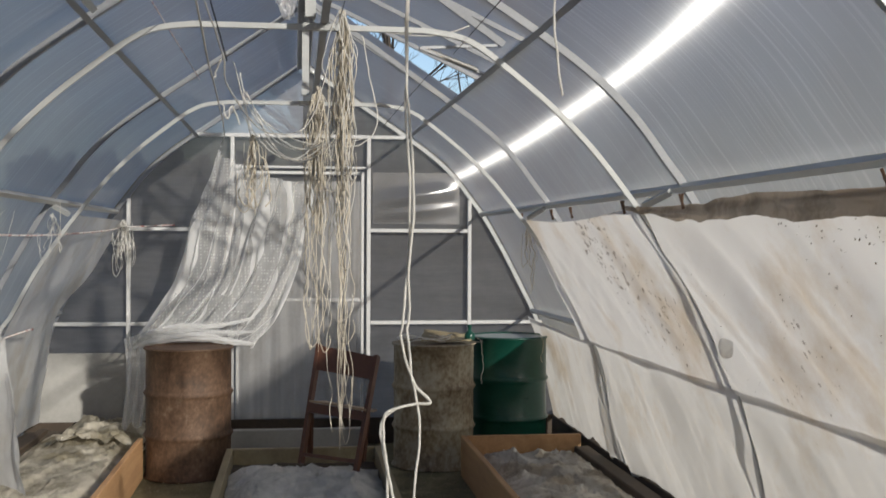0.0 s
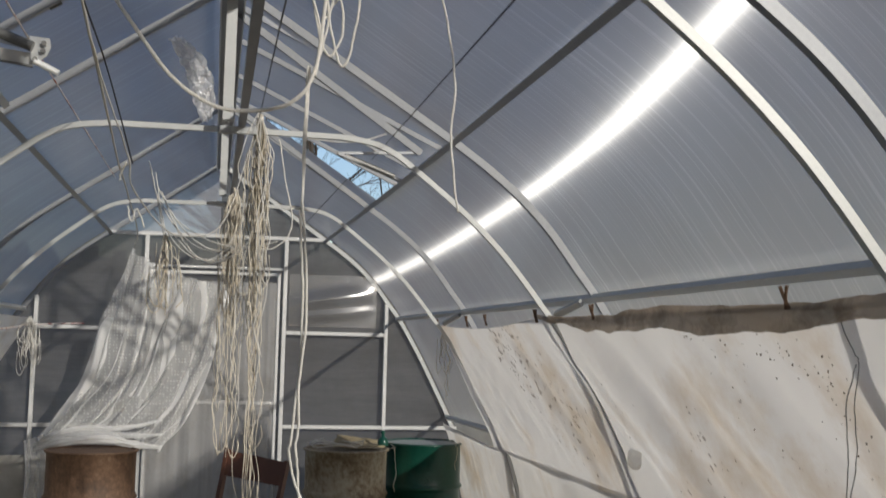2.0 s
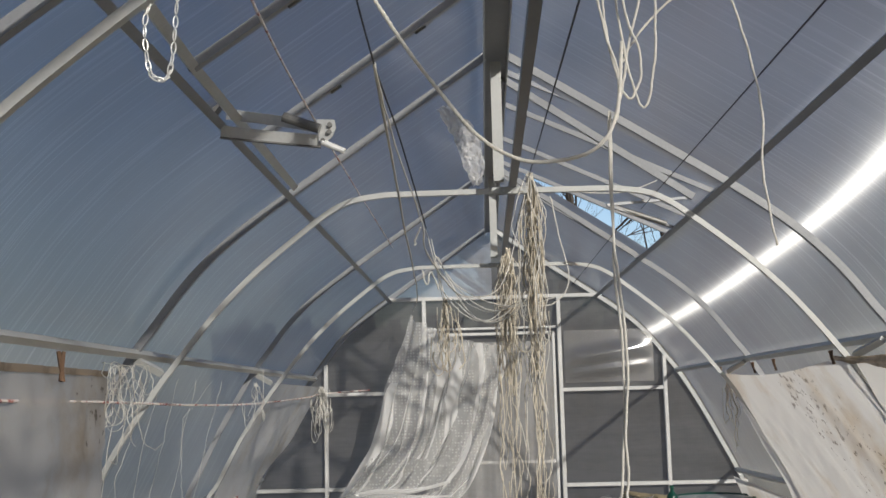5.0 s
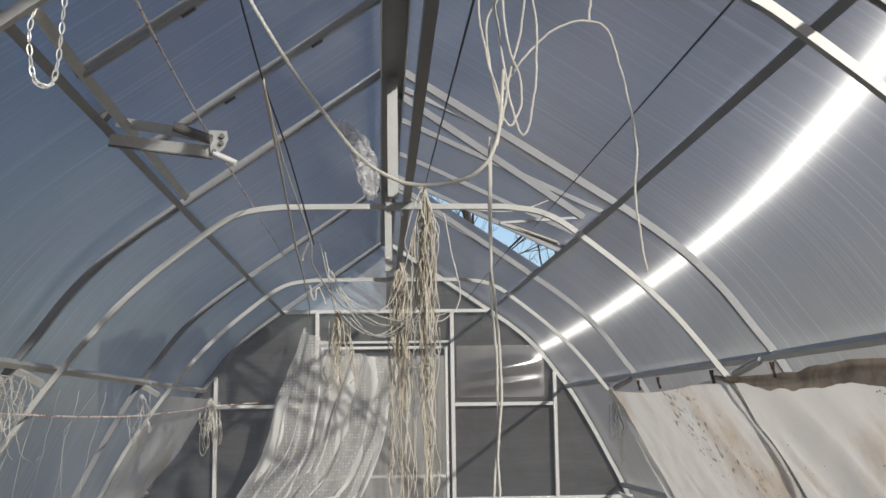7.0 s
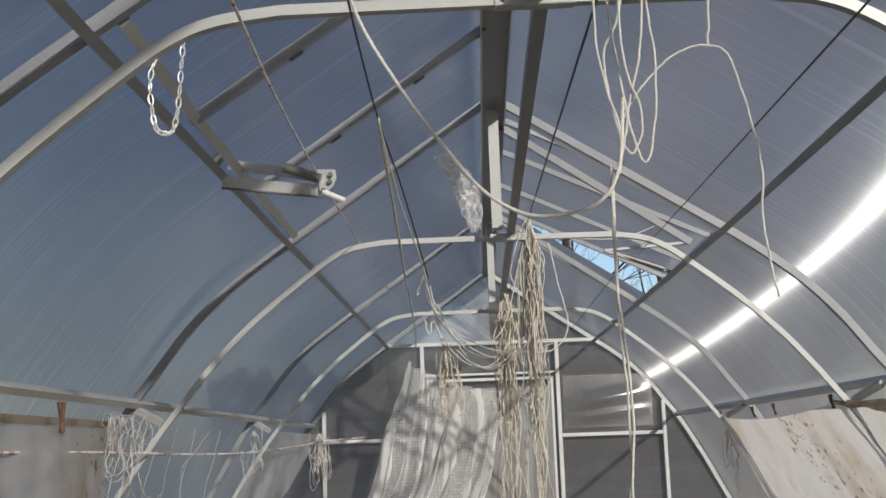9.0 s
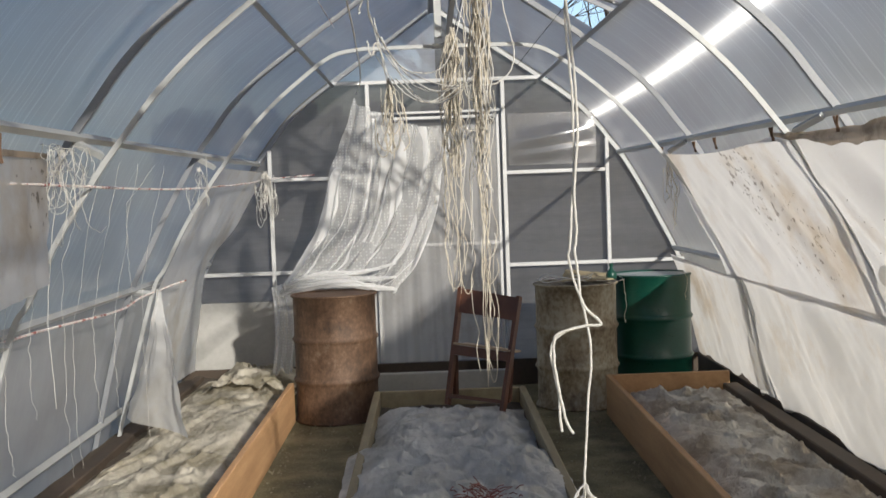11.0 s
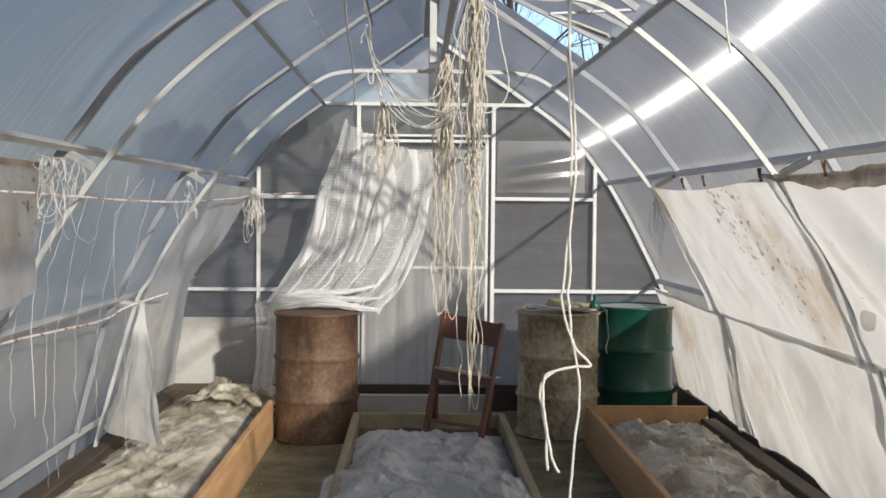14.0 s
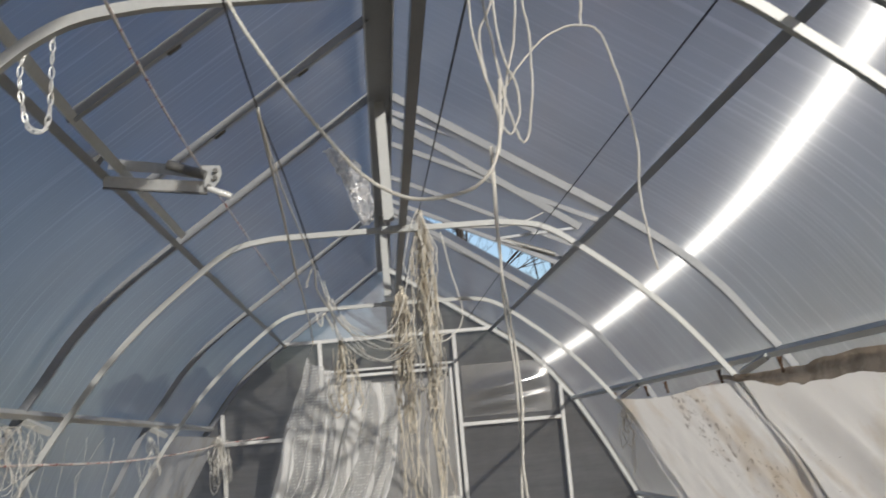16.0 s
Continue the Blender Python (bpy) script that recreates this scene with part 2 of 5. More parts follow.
def thin_cloth(name, colour, open_weave, through_part=0.5, stain=None, stain_scale=2.0, specks=0.0, dots=0.0, stain_at=(0.48, 0.66), sheen=0.0, crease=0.0):
    """White nonwoven or sheer cloth that light shines through."""
    m, nt, bsdf = material(name)
    nt.nodes.remove(bsdf)
    out = nt.nodes["Material Output"]
    v = coords(nt)
    n1 = node(nt, "ShaderNodeTexNoise", Scale=stain_scale, Detail=7.0, Roughness=0.65)
    n2 = node(nt, "ShaderNodeTexNoise", Scale=70.0, Detail=3.0)
    for n in (n1, n2):
        nt.links.new(v, n.inputs["Vector"])
    ramp = nt.nodes.new("ShaderNodeValToRGB")
    ramp.color_ramp.elements[0].position, ramp.color_ramp.elements[1].position = stain_at
    ramp.color_ramp.elements[0].color = (*colour, 1)
    ramp.color_ramp.elements[1].color = (*(stain or colour), 1)
    nt.links.new(n1.outputs["Fac"], ramp.inputs["Fac"])
    d = nt.nodes.new("ShaderNodeBsdfDiffuse")
    t = nt.nodes.new("ShaderNodeBsdfTranslucent")
    c = nt.nodes.new("ShaderNodeBsdfTransparent")
    tone = ramp.outputs["Color"]
    if specks:
        n3 = node(nt, "ShaderNodeTexNoise", Scale=24.0, Detail=3.0, Roughness=0.55)
        n4 = node(nt, "ShaderNodeTexNoise", Scale=1.1, Detail=2.0)
        for n in (n3, n4):
            nt.links.new(v, n.inputs["Vector"])
        both = nt.nodes.new("ShaderNodeMath")
        both.operation = "MULTIPLY"
        nt.links.new(n3.outputs["Fac"], both.inputs[0])
        nt.links.new(n4.outputs["Fac"], both.inputs[1])
        cutoff = node(nt, "ShaderNodeMapRange")
        cutoff.inputs[1].default_value, cutoff.inputs[2].default_value = 0.412, 0.435
        cutoff.inputs[4].default_value = specks
        nt.links.new(both.outputs[0], cutoff.inputs[0])
        dirt = nt.nodes.new("ShaderNodeMix")
        dirt.data_type = "RGBA"
        dirt.inputs[7].default_value = (0.10, 0.075, 0.05, 1)
        nt.links.new(cutoff.outputs[0], dirt.inputs[0])
        nt.links.new(tone, dirt.inputs[6])
        tone = dirt.outputs[2]
    for n in (d, t):
        nt.links.new(tone, n.inputs["Color"])
    bp = node(nt, "ShaderNodeBump", Strength=0.25, Distance=0.004)
    nt.links.new(n2.outputs["Fac"], bp.inputs["Height"])
    if crease:
        n5 = node(nt, "ShaderNodeTexNoise", Scale=7.0, Detail=6.0, Roughness=0.6, Distortion=1.6)
        nt.links.new(coords(nt, (1.6, 0.8, 1)), n5.inputs["Vector"])
        off = nt.nodes.new("ShaderNodeMath")
        off.operation = "SUBTRACT"
        off.inputs[1].default_value = 0.5
        ridge_n = nt.nodes.new("ShaderNodeMath")
        ridge_n.operation = "ABSOLUTE"
        nt.links.new(n5.outputs["Fac"], off.inputs[0])
        nt.links.new(off.outputs[0], ridge_n.inputs[0])
        folds = node(nt, "ShaderNodeBump", Strength=crease, Distance=0.09)
        folds.invert = True
        nt.links.new(ridge_n.outputs[0], folds.inputs["Height"])
        nt.links.new(folds.outputs["Normal"], bp.inputs["Normal"])
    nt.links.new(bp.outputs["Normal"], d.inputs["Normal"])
    a = node(nt, "ShaderNodeMixShader", Fac=through_part)
    nt.links.new(d.outputs[0], a.inputs[1])
    nt.links.new(t.outputs[0], a.inputs[2])
    b = node(nt, "ShaderNodeMixShader", Fac=open_weave)
    nt.links.new(a.outputs[0], b.inputs[1])
    nt.links.new(c.outputs[0], b.inputs[2])
    if dots:
        cells = node(nt, "ShaderNodeTexVoronoi", Scale=dots, Randomness=0.25)
        nt.links.new(v, cells.inputs["Vector"])
        woven = node(nt, "ShaderNodeMapRange")
        woven.inputs[1].default_value, woven.inputs[2].default_value = 0.24, 0.36
        woven.inputs[3].default_value, woven.inputs[4].default_value = open_weave * 0.6, open_weave
        nt.links.new(cells.outputs["Distance"], woven.inputs[0])
        nt.links.new(woven.outputs[0], b.inputs[0])
    face = b
    if sheen:
        shine = node(nt, "ShaderNodeBsdfGlossy", Color=(1, 1, 1, 1), Roughness=0.22)
        face = node(nt, "ShaderNodeMixShader", Fac=sheen)
        nt.links.new(b.outputs[0], face.inputs[1])
        nt.links.new(shine.outputs[0], face.inputs[2])
    nt.links.new(face.outputs[0], out.inputs["Surface"])
    return m


M_SHEET = fluted_sheet("fluted_polycarbonate", 0.74, 0.46, (0.378, 0.388, 0.400), "Y", 0.22)
# foot sheets: paler, warmer tint puts light off the outside ground into the colour
M_SHEET_LOW = fluted_sheet("ground_lit_polycarbonate", 0.90, 0.10, (0.56, 0.545, 0.48), "Y", 0.42)
M_ENDSHEET = fluted_sheet("end_polycarbonate", 0.90, 0.01, (0.50, 0.455, 0.40), "X", 0.13)
M_GABLE = fluted_sheet("clear_gable_sheet", 0.85, 0.02, (0.90, 0.94, 1.0), "X")
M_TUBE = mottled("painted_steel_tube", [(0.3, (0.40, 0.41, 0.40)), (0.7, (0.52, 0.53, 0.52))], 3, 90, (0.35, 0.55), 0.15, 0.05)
M_WHITE = mottled("white_painted_tube", [(0.3, (0.52, 0.52, 0.51)), (0.7, (0.66, 0.66, 0.65))], 3, 60, (0.4, 0.6), 0, 0.05)
# darker grey than M_TUBE; on the arches it carries their shade
M_RIB = mottled("grey_and_shaded_tube", [(0.3, (0.21, 0.22, 0.235)), (0.7, (0.30, 0.31, 0.325))], 3, 80, (0.35, 0.55), 0.1, 0.05)
M_GALV = mottled("galvanised_profile", [(0.3, (0.42, 0.43, 0.43)), (0.7, (0.60, 0.61, 0.60))], 4, 80, (0.3, 0.5), 0.7, 0.05)
M_DARKSTEEL = mottled("dull_steel", [(0.3, (0.10, 0.10, 0.10)), (0.7, (0.22, 0.22, 0.21))], 5, 70, (0.4, 0.6), 0.5, 0.08)
M_RUST = mottled("rusty_paint", [(0.34, (0.04, 0.025, 0.016)), (0.46, (0.09, 0.05, 0.028)), (0.57, (0.14, 0.082, 0.048)), (0.68, (0.20, 0.145, 0.10))], 5, 38, (0.5, 0.85), 0.1, 0.35, (1, 1, 0.8), 0.5)
M_OLDDRUM = mottled("worn_grey_drum", [(0.35, (0.12, 0.075, 0.045)), (0.46, (0.24, 0.19, 0.12)), (0.56, (0.38, 0.34, 0.25)), (0.7, (0.46, 0.42, 0.33))], 4, 30, (0.5, 0.8), 0.1, 0.35, (1, 1, 0.8), 0.45)
M_GREEN = mottled("green_enamel", [(0.3, (0.004, 0.042, 0.028)), (0.7, (0.009, 0.078, 0.054))], 4, 60, (0.22, 0.36), 0.0, 0.06)
M_GREYLID = mottled("dusty_grey_lid", [(0.3, (0.30, 0.33, 0.33)), (0.7, (0.5, 0.53, 0.53))], 5, 50, (0.4, 0.6), 0.2, 0.1)
M_BOARD = mottled("planed_pine_board", [(0.25, (0.30, 0.16, 0.07)), (0.55, (0.46, 0.27, 0.13)), (0.8, (0.56, 0.37, 0.20))], 3, 30, (0.55, 0.75), 0, 0.12, (6, 0.6, 6))
M_OLDBOARD = mottled("weathered_board", [(0.25, (0.16, 0.12, 0.07)), (0.55, (0.30, 0.25, 0.15)), (0.8, (0.42, 0.37, 0.24))], 3, 40, (0.6, 0.85), 0, 0.2, (4, 0.8, 4))
M_DARKWOOD = mottled("damp_dark_board", [(0.3, (0.04, 0.03, 0.021)), (0.7, (0.10, 0.07, 0.048))], 3, 40, (0.6, 0.85), 0, 0.2)
M_CHAIR = mottled("red_brown_varnish", [(0.3, (0.075, 0.03, 0.018)), (0.7, (0.13, 0.055, 0.032))], 5, 50, (0.35, 0.5), 0, 0.06)
M_SEAT = mottled("worn_plywood_seat", [(0.3, (0.28, 0.19, 0.12)), (0.7, (0.42, 0.32, 0.22))], 6, 50, (0.5, 0.7), 0, 0.08)
M_SOIL = mottled("mossy_trodden_earth", [(0.34, (0.06, 0.05, 0.028)), (0.5, (0.17, 0.15, 0.08)), (0.66, (0.31, 0.28, 0.17))], 3, 90, (0.8, 0.95), 0, 0.9)
M_BEDSOIL = mottled("dry_bed_earth", [(0.3, (0.05, 0.038, 0.026)), (0.7, (0.13, 0.10, 0.07))], 4, 50, (0.85, 0.95), 0, 0.9)
M_OUTGROUND = mottled("thawing_ground", [(0.3, (0.28, 0.24, 0.18)), (0.5, (0.46, 0.42, 0.35)), (0.7, (0.70, 0.68, 0.64))], 0.4, 6, (0.8, 0.95), 0, 0.3)
M_WOODS = mottled("bare_woods", [(0.3, (0.05, 0.042, 0.035)), (0.7, (0.12, 0.10, 0.08))], 0.6, 4, (0.9, 1.0), 0, 0.3)
M_BRANCH = mottled("bare_bark", [(0.3, (0.03, 0.024, 0.02)), (0.7, (0.08, 0.065, 0.05))], 4, 40, (0.8, 0.95), 0, 0.3)
M_GREYBOARD = mottled("whitewashed_board", [(0.3, (0.34, 0.33, 0.30)), (0.7, (0.48, 0.47, 0.44))], 3, 30, (0.6, 0.8), 0, 0.1)
M_AGRO = thin_cloth("white_nonwoven_cover", (0.76, 0.745, 0.72), 0.03, 0.74, (0.60, 0.52, 0.42), 1.5, 0.6, stain_at=(0.50, 0.68))
M_AGRO2 = thin_cloth("thin_white_nonwoven", (0.90, 0.89, 0.86), 0.10, 0.55, (0.76, 0.71, 0.62), 2.2)
M_COVER = thin_cloth("crumpled_bed_cover", (0.94, 0.89, 0.79), 0.04, 0.2, (0.56, 0.48, 0.37), 3.8, stain_at=(0.44, 0.62), crease=0.9)
M_COVER_OLD = thin_cloth("stained_bed_cover", (0.84, 0.78, 0.65), 0.10, 0.3, (0.46, 0.41, 0.30), 2.6, stain_at=(0.42, 0.60), crease=0.7)
M_TULLE_TAIL = thin_cloth("gathered_tulle", (0.88, 0.88, 0.87), 0.36, 0.5, dots=44.0)
M_VEIL = thin_cloth("thin_nonwoven_flap", (0.86, 0.86, 0.84), 0.16, 0.5, (0.74, 0.71, 0.64), 2.2)
M_FILM = thin_cloth("grey_film_cover", (0.92, 0.90, 0.83), 0.08, 0.25, (0.56, 0.56, 0.51), 2.6, stain_at=(0.40, 0.64), sheen=0.08, crease=0.8)
M_TULLE = thin_cloth("white_tulle", (0.92, 0.92, 0.90), 0.60, 0.5, dots=44.0)
M_TULLE_DENSE = thin_cloth("folded_tulle", (0.86, 0.86, 0.85), 0.12, 0.5)
M_SHEER = thin_cloth("sheer_greyish_curtain", (0.80, 0.79, 0.77), 0.60, 0.4, (0.62, 0.60, 0.56), 2.5, sheen=0.04)
M_ROPE = mottled("white_synthetic_rope", [(0.3, (0.54, 0.52, 0.47)), (0.7, (0.72, 0.70, 0.65))], 30, 300, (0.6, 0.8), 0, 0.3)
M_TWINE = mottled("yellowed_twine", [(0.3, (0.48, 0.42, 0.32)), (0.7, (0.70, 0.65, 0.55))], 8, 200, (0.7, 0.9), 0, 0.3)
M_CORD = mottled("dark_cord", [(0.3, (0.03, 0.028, 0.026)), (0.7, (0.08, 0.075, 0.07))], 30, 200, (0.6, 0.8), 0, 0.2)
M_PEG = mottled("rusty_peg", [(0.3, (0.09, 0.05, 0.03)), (0.7, (0.2, 0.12, 0.07))], 30, 200, (0.6, 0.8), 0, 0.2)
M_CHAIN = mottled("zinc_chain", [(0.3, (0.66, 0.66, 0.64)), (0.7, (0.84, 0.84, 0.82))], 30, 200, (0.3, 0.5), 0.3, 0.05)


# ---- builders ----
def thing(name, label, category, group="", kind="", at=(0, 0, 0)):
    ob = new(name)
    ob.location = at
    ob.empty_display_size = 0.05
    return tagged(ob, label, category, group, kind)


def mesh_of(name, bm, mat, shade=False):
    me = bpy.data.meshes.new(name)
    bmesh.ops.recalc_face_normals(bm, faces=bm.faces)
    bm.to_mesh(me)
    bm.free()
    me.materials.append(mat)
    if shade:
        for p in me.polygons:
            p.use_smooth = True
    return me


def part(name, bm, mat, parent, label="", shade=False):
    """Links a bmesh, given in the world's metres, as one mesh under its thing."""
    if parent is not None:
        o = parent
        shift = Vector((0, 0, 0))
        while o is not None:
            shift += o.location
            o = o.parent
        bmesh.ops.translate(bm, verts=bm.verts, vec=-shift)
    ob = new(name, mesh_of(name, bm, mat, shade))
    ob.parent = parent
    if label:
        tagged(ob, label)
    return ob


def solo(name, bm, mat, label, category, group="", kind="", shade=False):
    """A thing of one mesh, with its origin at its base."""
    lo = Vector([min(v.co[k] for v in bm.verts) for k in range(3)])
    hi = Vector([max(v.co[k] for v in bm.verts) for k in range(3)])
    c = Vector(((lo.x + hi.x) / 2, (lo.y + hi.y) / 2, lo.z))
    bmesh.ops.translate(bm, verts=bm.verts, vec=-c)
    ob = new(name, mesh_of(name, bm, mat, shade))
    ob.location = c
    return tagged(ob, label, category, group, kind)


def box(bm, lo, hi, m=None, bevel=0.0):
    r = bmesh.ops.create_cube(bm, size=1.0)
    vs = r["verts"]
    lo, hi = Vector(lo), Vector(hi)
    for v in vs:
        v.co = Vector([lo[k] + (v.co[k] + 0.5) * (hi[k] - lo[k]) for k in range(3)])
    if bevel:
        es = {e for v in vs for e in v.link_edges}
        r = bmesh.ops.bevel(bm, geom=list(es), offset=bevel, segments=1, affect="EDGES")
        vs = list({v for f in r["faces"] for v in f.verts} | {v for v in vs if v.is_valid})
    if m is not None:
        bmesh.ops.transform(bm, matrix=m, verts=vs)
    return vs


def sweep(bm, pts, w, h, side=None, round_n=0):
    """A bar of section w x h (or round, of radius w, with round_n sides) along the points. side: the direction across it."""
    pts = [Vector(p) for p in pts]
    rings = []
    s = Vector(side) if side is not None else None
    prev = None
    for k, p in enumerate(pts):
        t = (pts[min(k + 1, len(pts) - 1)] - pts[max(k - 1, 0)])
        t = t.normalized() if t.length > 1e-9 else Vector((0, 0, 1))
        if s is not None:
            a = (s - t * s.dot(t)).normalized()
        elif prev is None:
            a = t.orthogonal().normalized()
        else:
            a = (prev - t * prev.dot(t)).normalized()
        prev = a
        b = t.cross(a)
        if round_n:
            ring = [p + (a * math.cos(2 * math.pi * j / round_n) + b * math.sin(2 * math.pi * j / round_n)) * w for j in range(round_n)]
        else:
            ring = [p + a * (i * w / 2) + b * (j * h / 2) for i, j in ((-1, -1), (1, -1), (1, 1), (-1, 1))]
        rings.append([bm.verts.new(q) for q in ring])
    n = len(rings[0])
    for r0, r1 in zip(rings, rings[1:]):
        for j in range(n):
            bm.faces.new((r0[j], r0[(j + 1) % n], r1[(j + 1) % n], r1[j]))
    bm.faces.new(rings[0][::-1])
    bm.faces.new(rings[-1])


def bar(pts, w, h, side=None, round_n=0):
    bm = bmesh.new()
    sweep(bm, pts, w, h, side, round_n)
    return bm


def lathe(bm, rings, centre, n=40):
    """A turned body from (radius, height) rings about an upright axis."""
    loops = []
    for r, z in rings:
        loops.append([bm.verts.new((centre[0] + r * math.cos(2 * math.pi * k / n), centre[1] + r * math.sin(2 * math.pi * k / n), centre[2] + z)) for k in range(n)])
    for a, b in zip(loops, loops[1:]):
        for k in range(n):
            bm.faces.new((a[k], a[(k + 1) % n], b[(k + 1) % n], b[k]))
    bm.faces.new(loops[0][::-1])
    bm.faces.new(loops[-1])


def grid(f, nu, nv):
    """A sheet from a function of (u, v) in 0..1."""
    bm = bmesh.new()
    vs = [[bm.verts.new(f(i / nu, j / nv)) for j in range(nv + 1)] for i in range(nu + 1)]
    for i in range(nu):
        for j in range(nv):
            bm.faces.new((vs[i][j], vs[i + 1][j], vs[i + 1][j + 1], vs[i][j + 1]))
    return bm


def thicken(bm, d):
    """Gives an open sheet a thickness d."""
    bmesh.ops.recalc_face_normals(bm, faces=bm.faces)
    bmesh.ops.solidify(bm, geom=bm.faces[:], thickness=d)


def lerp(a, b, t):
    return a + (b - a) * t


def along(pts, t):
    """The point at t in 0..1 of a smooth line through pts."""
    n = len(pts) - 1
    k = min(int(t * n), n - 1)
    x = t * n - k
    a, b, c, d = (Vector(pts[max(k - 1, 0)]), Vector(pts[k]), Vector(pts[k + 1]), Vector(pts[min(k + 2, n)]))
    return 0.5 * (2 * b + (c - a) * x + (2 * a - 5 * b + 4 * c - d) * x * x + (3 * b - a - 3 * c + d) * x ** 3)


def fbm(x, y, z=0.0, octaves=4):
    return noise.fractal(Vector((x, y, z)), 0.9, 2.0, octaves)


# ---- ground and distance ----
bm = grid(lambda u, v: Vector(((u - 0.5) * 300, (v - 0.5) * 300, -0.12)), 8, 8)
solo("ground", bm, M_OUTGROUND, "bare thawing ground round the greenhouse", "ground", kind="structure")
bm = grid(lambda u, v: Vector((lerp(-2.12, 2.12, u), lerp(BACK, END, v), 0.012 * fbm(u * 9, v * 26))), 60, 150)
solo("floor", bm, M_SOIL, "trodden mossy earth floor of the greenhouse", "floor", kind="structure", shade=True)

# ---- greenhouse frame ----
def section(pts, y, sgn):
    return [Vector((sgn * p.x + flare(sgn * p.x, y), y, p.y)) for p in pts]


for y in RIBS + (END,):
    rib = thing("greenhouse_arch", "pale grey square-tube arch of the greenhouse frame", "arch", "arches", "structure", (0, y, 0))
    for sgn in (-1, 1):
        # the end arch's left half takes the darker grey as painted shade
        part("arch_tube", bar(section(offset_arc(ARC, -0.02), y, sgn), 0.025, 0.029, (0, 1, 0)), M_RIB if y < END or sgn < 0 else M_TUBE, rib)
    if y < END:
        bm = bmesh.new()
        box(bm, (-0.02, y - 0.02, 2.40), (0.02, y + 0.02, 2.87))
        part("king_post", bm, M_TUBE, rib)

INNER = [(0.0, 2.387), (0.44, 2.385), (0.565, 2.368), (0.65, 2.334), (0.74, 2.272), (0.93, 2.12), (1.077, 1.98), (1.178, 1.865), (1.28, 1.735), (1.345, 1.65), (1.50, 1.42),
         (1.64, 1.16), (1.735, 0.98), (1.955, 0.20), (1.97, 0.10)]
inner_arc = [Vector(INNER[0])] + [Vector(p) for p in smooth(INNER[1:], 9)]
for y, up in ((-0.10, 0.0), (1.98, 0.01), (4.30, 0.0), (6.50, -0.02)):
    col = thing("collar_arch", "pale bent tube arch with a flat top under the ridge", "arch", "inner arches", "structure", (0, y, 0))
    part("bent_tube", bar([Vector((-p.x, y, p.y + up)) for p in inner_arc[::-1]] + [Vector((p.x, y, p.y + up)) for p in inner_arc[1:]], 0.021, 0.021, (0, 1, 0)), M_TUBE, col)
    bm = bmesh.new()
    box(bm, (-0.035, y - 0.014, 2.373 + up), (0.115, y + 0.014, 2.401 + up), bevel=0.002)
    sleeve = part("joint_sleeve", bm, M_TUBE, col)
    for x in (-0.015, 0.02, 0.09):
        bm = bar([(x, y - 0.012, 2.387 + up), (x, y - 0.020, 2.387 + up)], 0.006, 0, None, 8)
        part("bolt", bm, M_GALV, sleeve)
    for sgn in (-1, 1):
        bm = bar([(sgn * 1.33, y - 0.01, 1.71), (sgn * 1.40, y - 0.12, 1.76)], 0.025, 0.025)
        part("tie_plate", bm, M_TUBE, col)
        bm = bar([(sgn * 1.735, y, 0.985), (sgn * 1.83, y - 0.12, 1.01)], 0.025, 0.025)
        part("tie_plate", bm, M_TUBE, col)

for nm, x, z, w in (("shoulder_purlin", 0.797, 2.357, 0.024), ("eave_purlin", 1.385, 1.777, 0.026), ("waist_rail", 1.80, 1.02, 0.028), ("base_rail", 2.03, 0.24, 0.034)):
    for sgn in (-1, 1):
        bm = bar([(sgn * x + flare(sgn * x, y), y, z) for y in RIBS + (END - 0.03,)], w, w, (sgn * 0.7, 0, 0.7))
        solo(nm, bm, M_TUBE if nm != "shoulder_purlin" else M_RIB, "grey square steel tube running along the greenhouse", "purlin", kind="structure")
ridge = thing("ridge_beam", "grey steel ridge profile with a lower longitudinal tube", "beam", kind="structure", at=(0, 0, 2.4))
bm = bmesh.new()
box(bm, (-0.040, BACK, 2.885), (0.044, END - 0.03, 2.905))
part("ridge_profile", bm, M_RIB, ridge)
for x in (-0.046, 0.044):
    bm = bmesh.new()
    box(bm, (x, BACK, 2.850), (x + 0.006, END - 0.03, 2.905), bevel=0.001)
    part("ridge_flange", bm, M_GALV, ridge)
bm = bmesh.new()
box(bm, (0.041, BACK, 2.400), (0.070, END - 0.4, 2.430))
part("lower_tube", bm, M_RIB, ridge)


# ---- sheets ----
SKIN = offset_arc(ARC, 0.012)
WAIST = next(k for k, p in enumerate(SKIN) if p.y < 1.02)
LOW, FOOT = SKIN[1:WAIST + 1], SKIN[WAIST:]


def sheet(name, pts, y0, y1, sgn, parent, mat):
    ny = 10
    line = [(p.x, p.y, 0) for p in pts]

    def f(u, v):
        q, y = along(line, u), lerp(y0, y1, v)
        return Vector((sgn * q.x + flare(sgn * q.x, y), y, q.y))

    bm = grid(f, (len(pts) - 1) * 2, ny)
    ob = part(name, bm, mat, parent, shade=True)
    ob.visible_shadow = False
    return ob


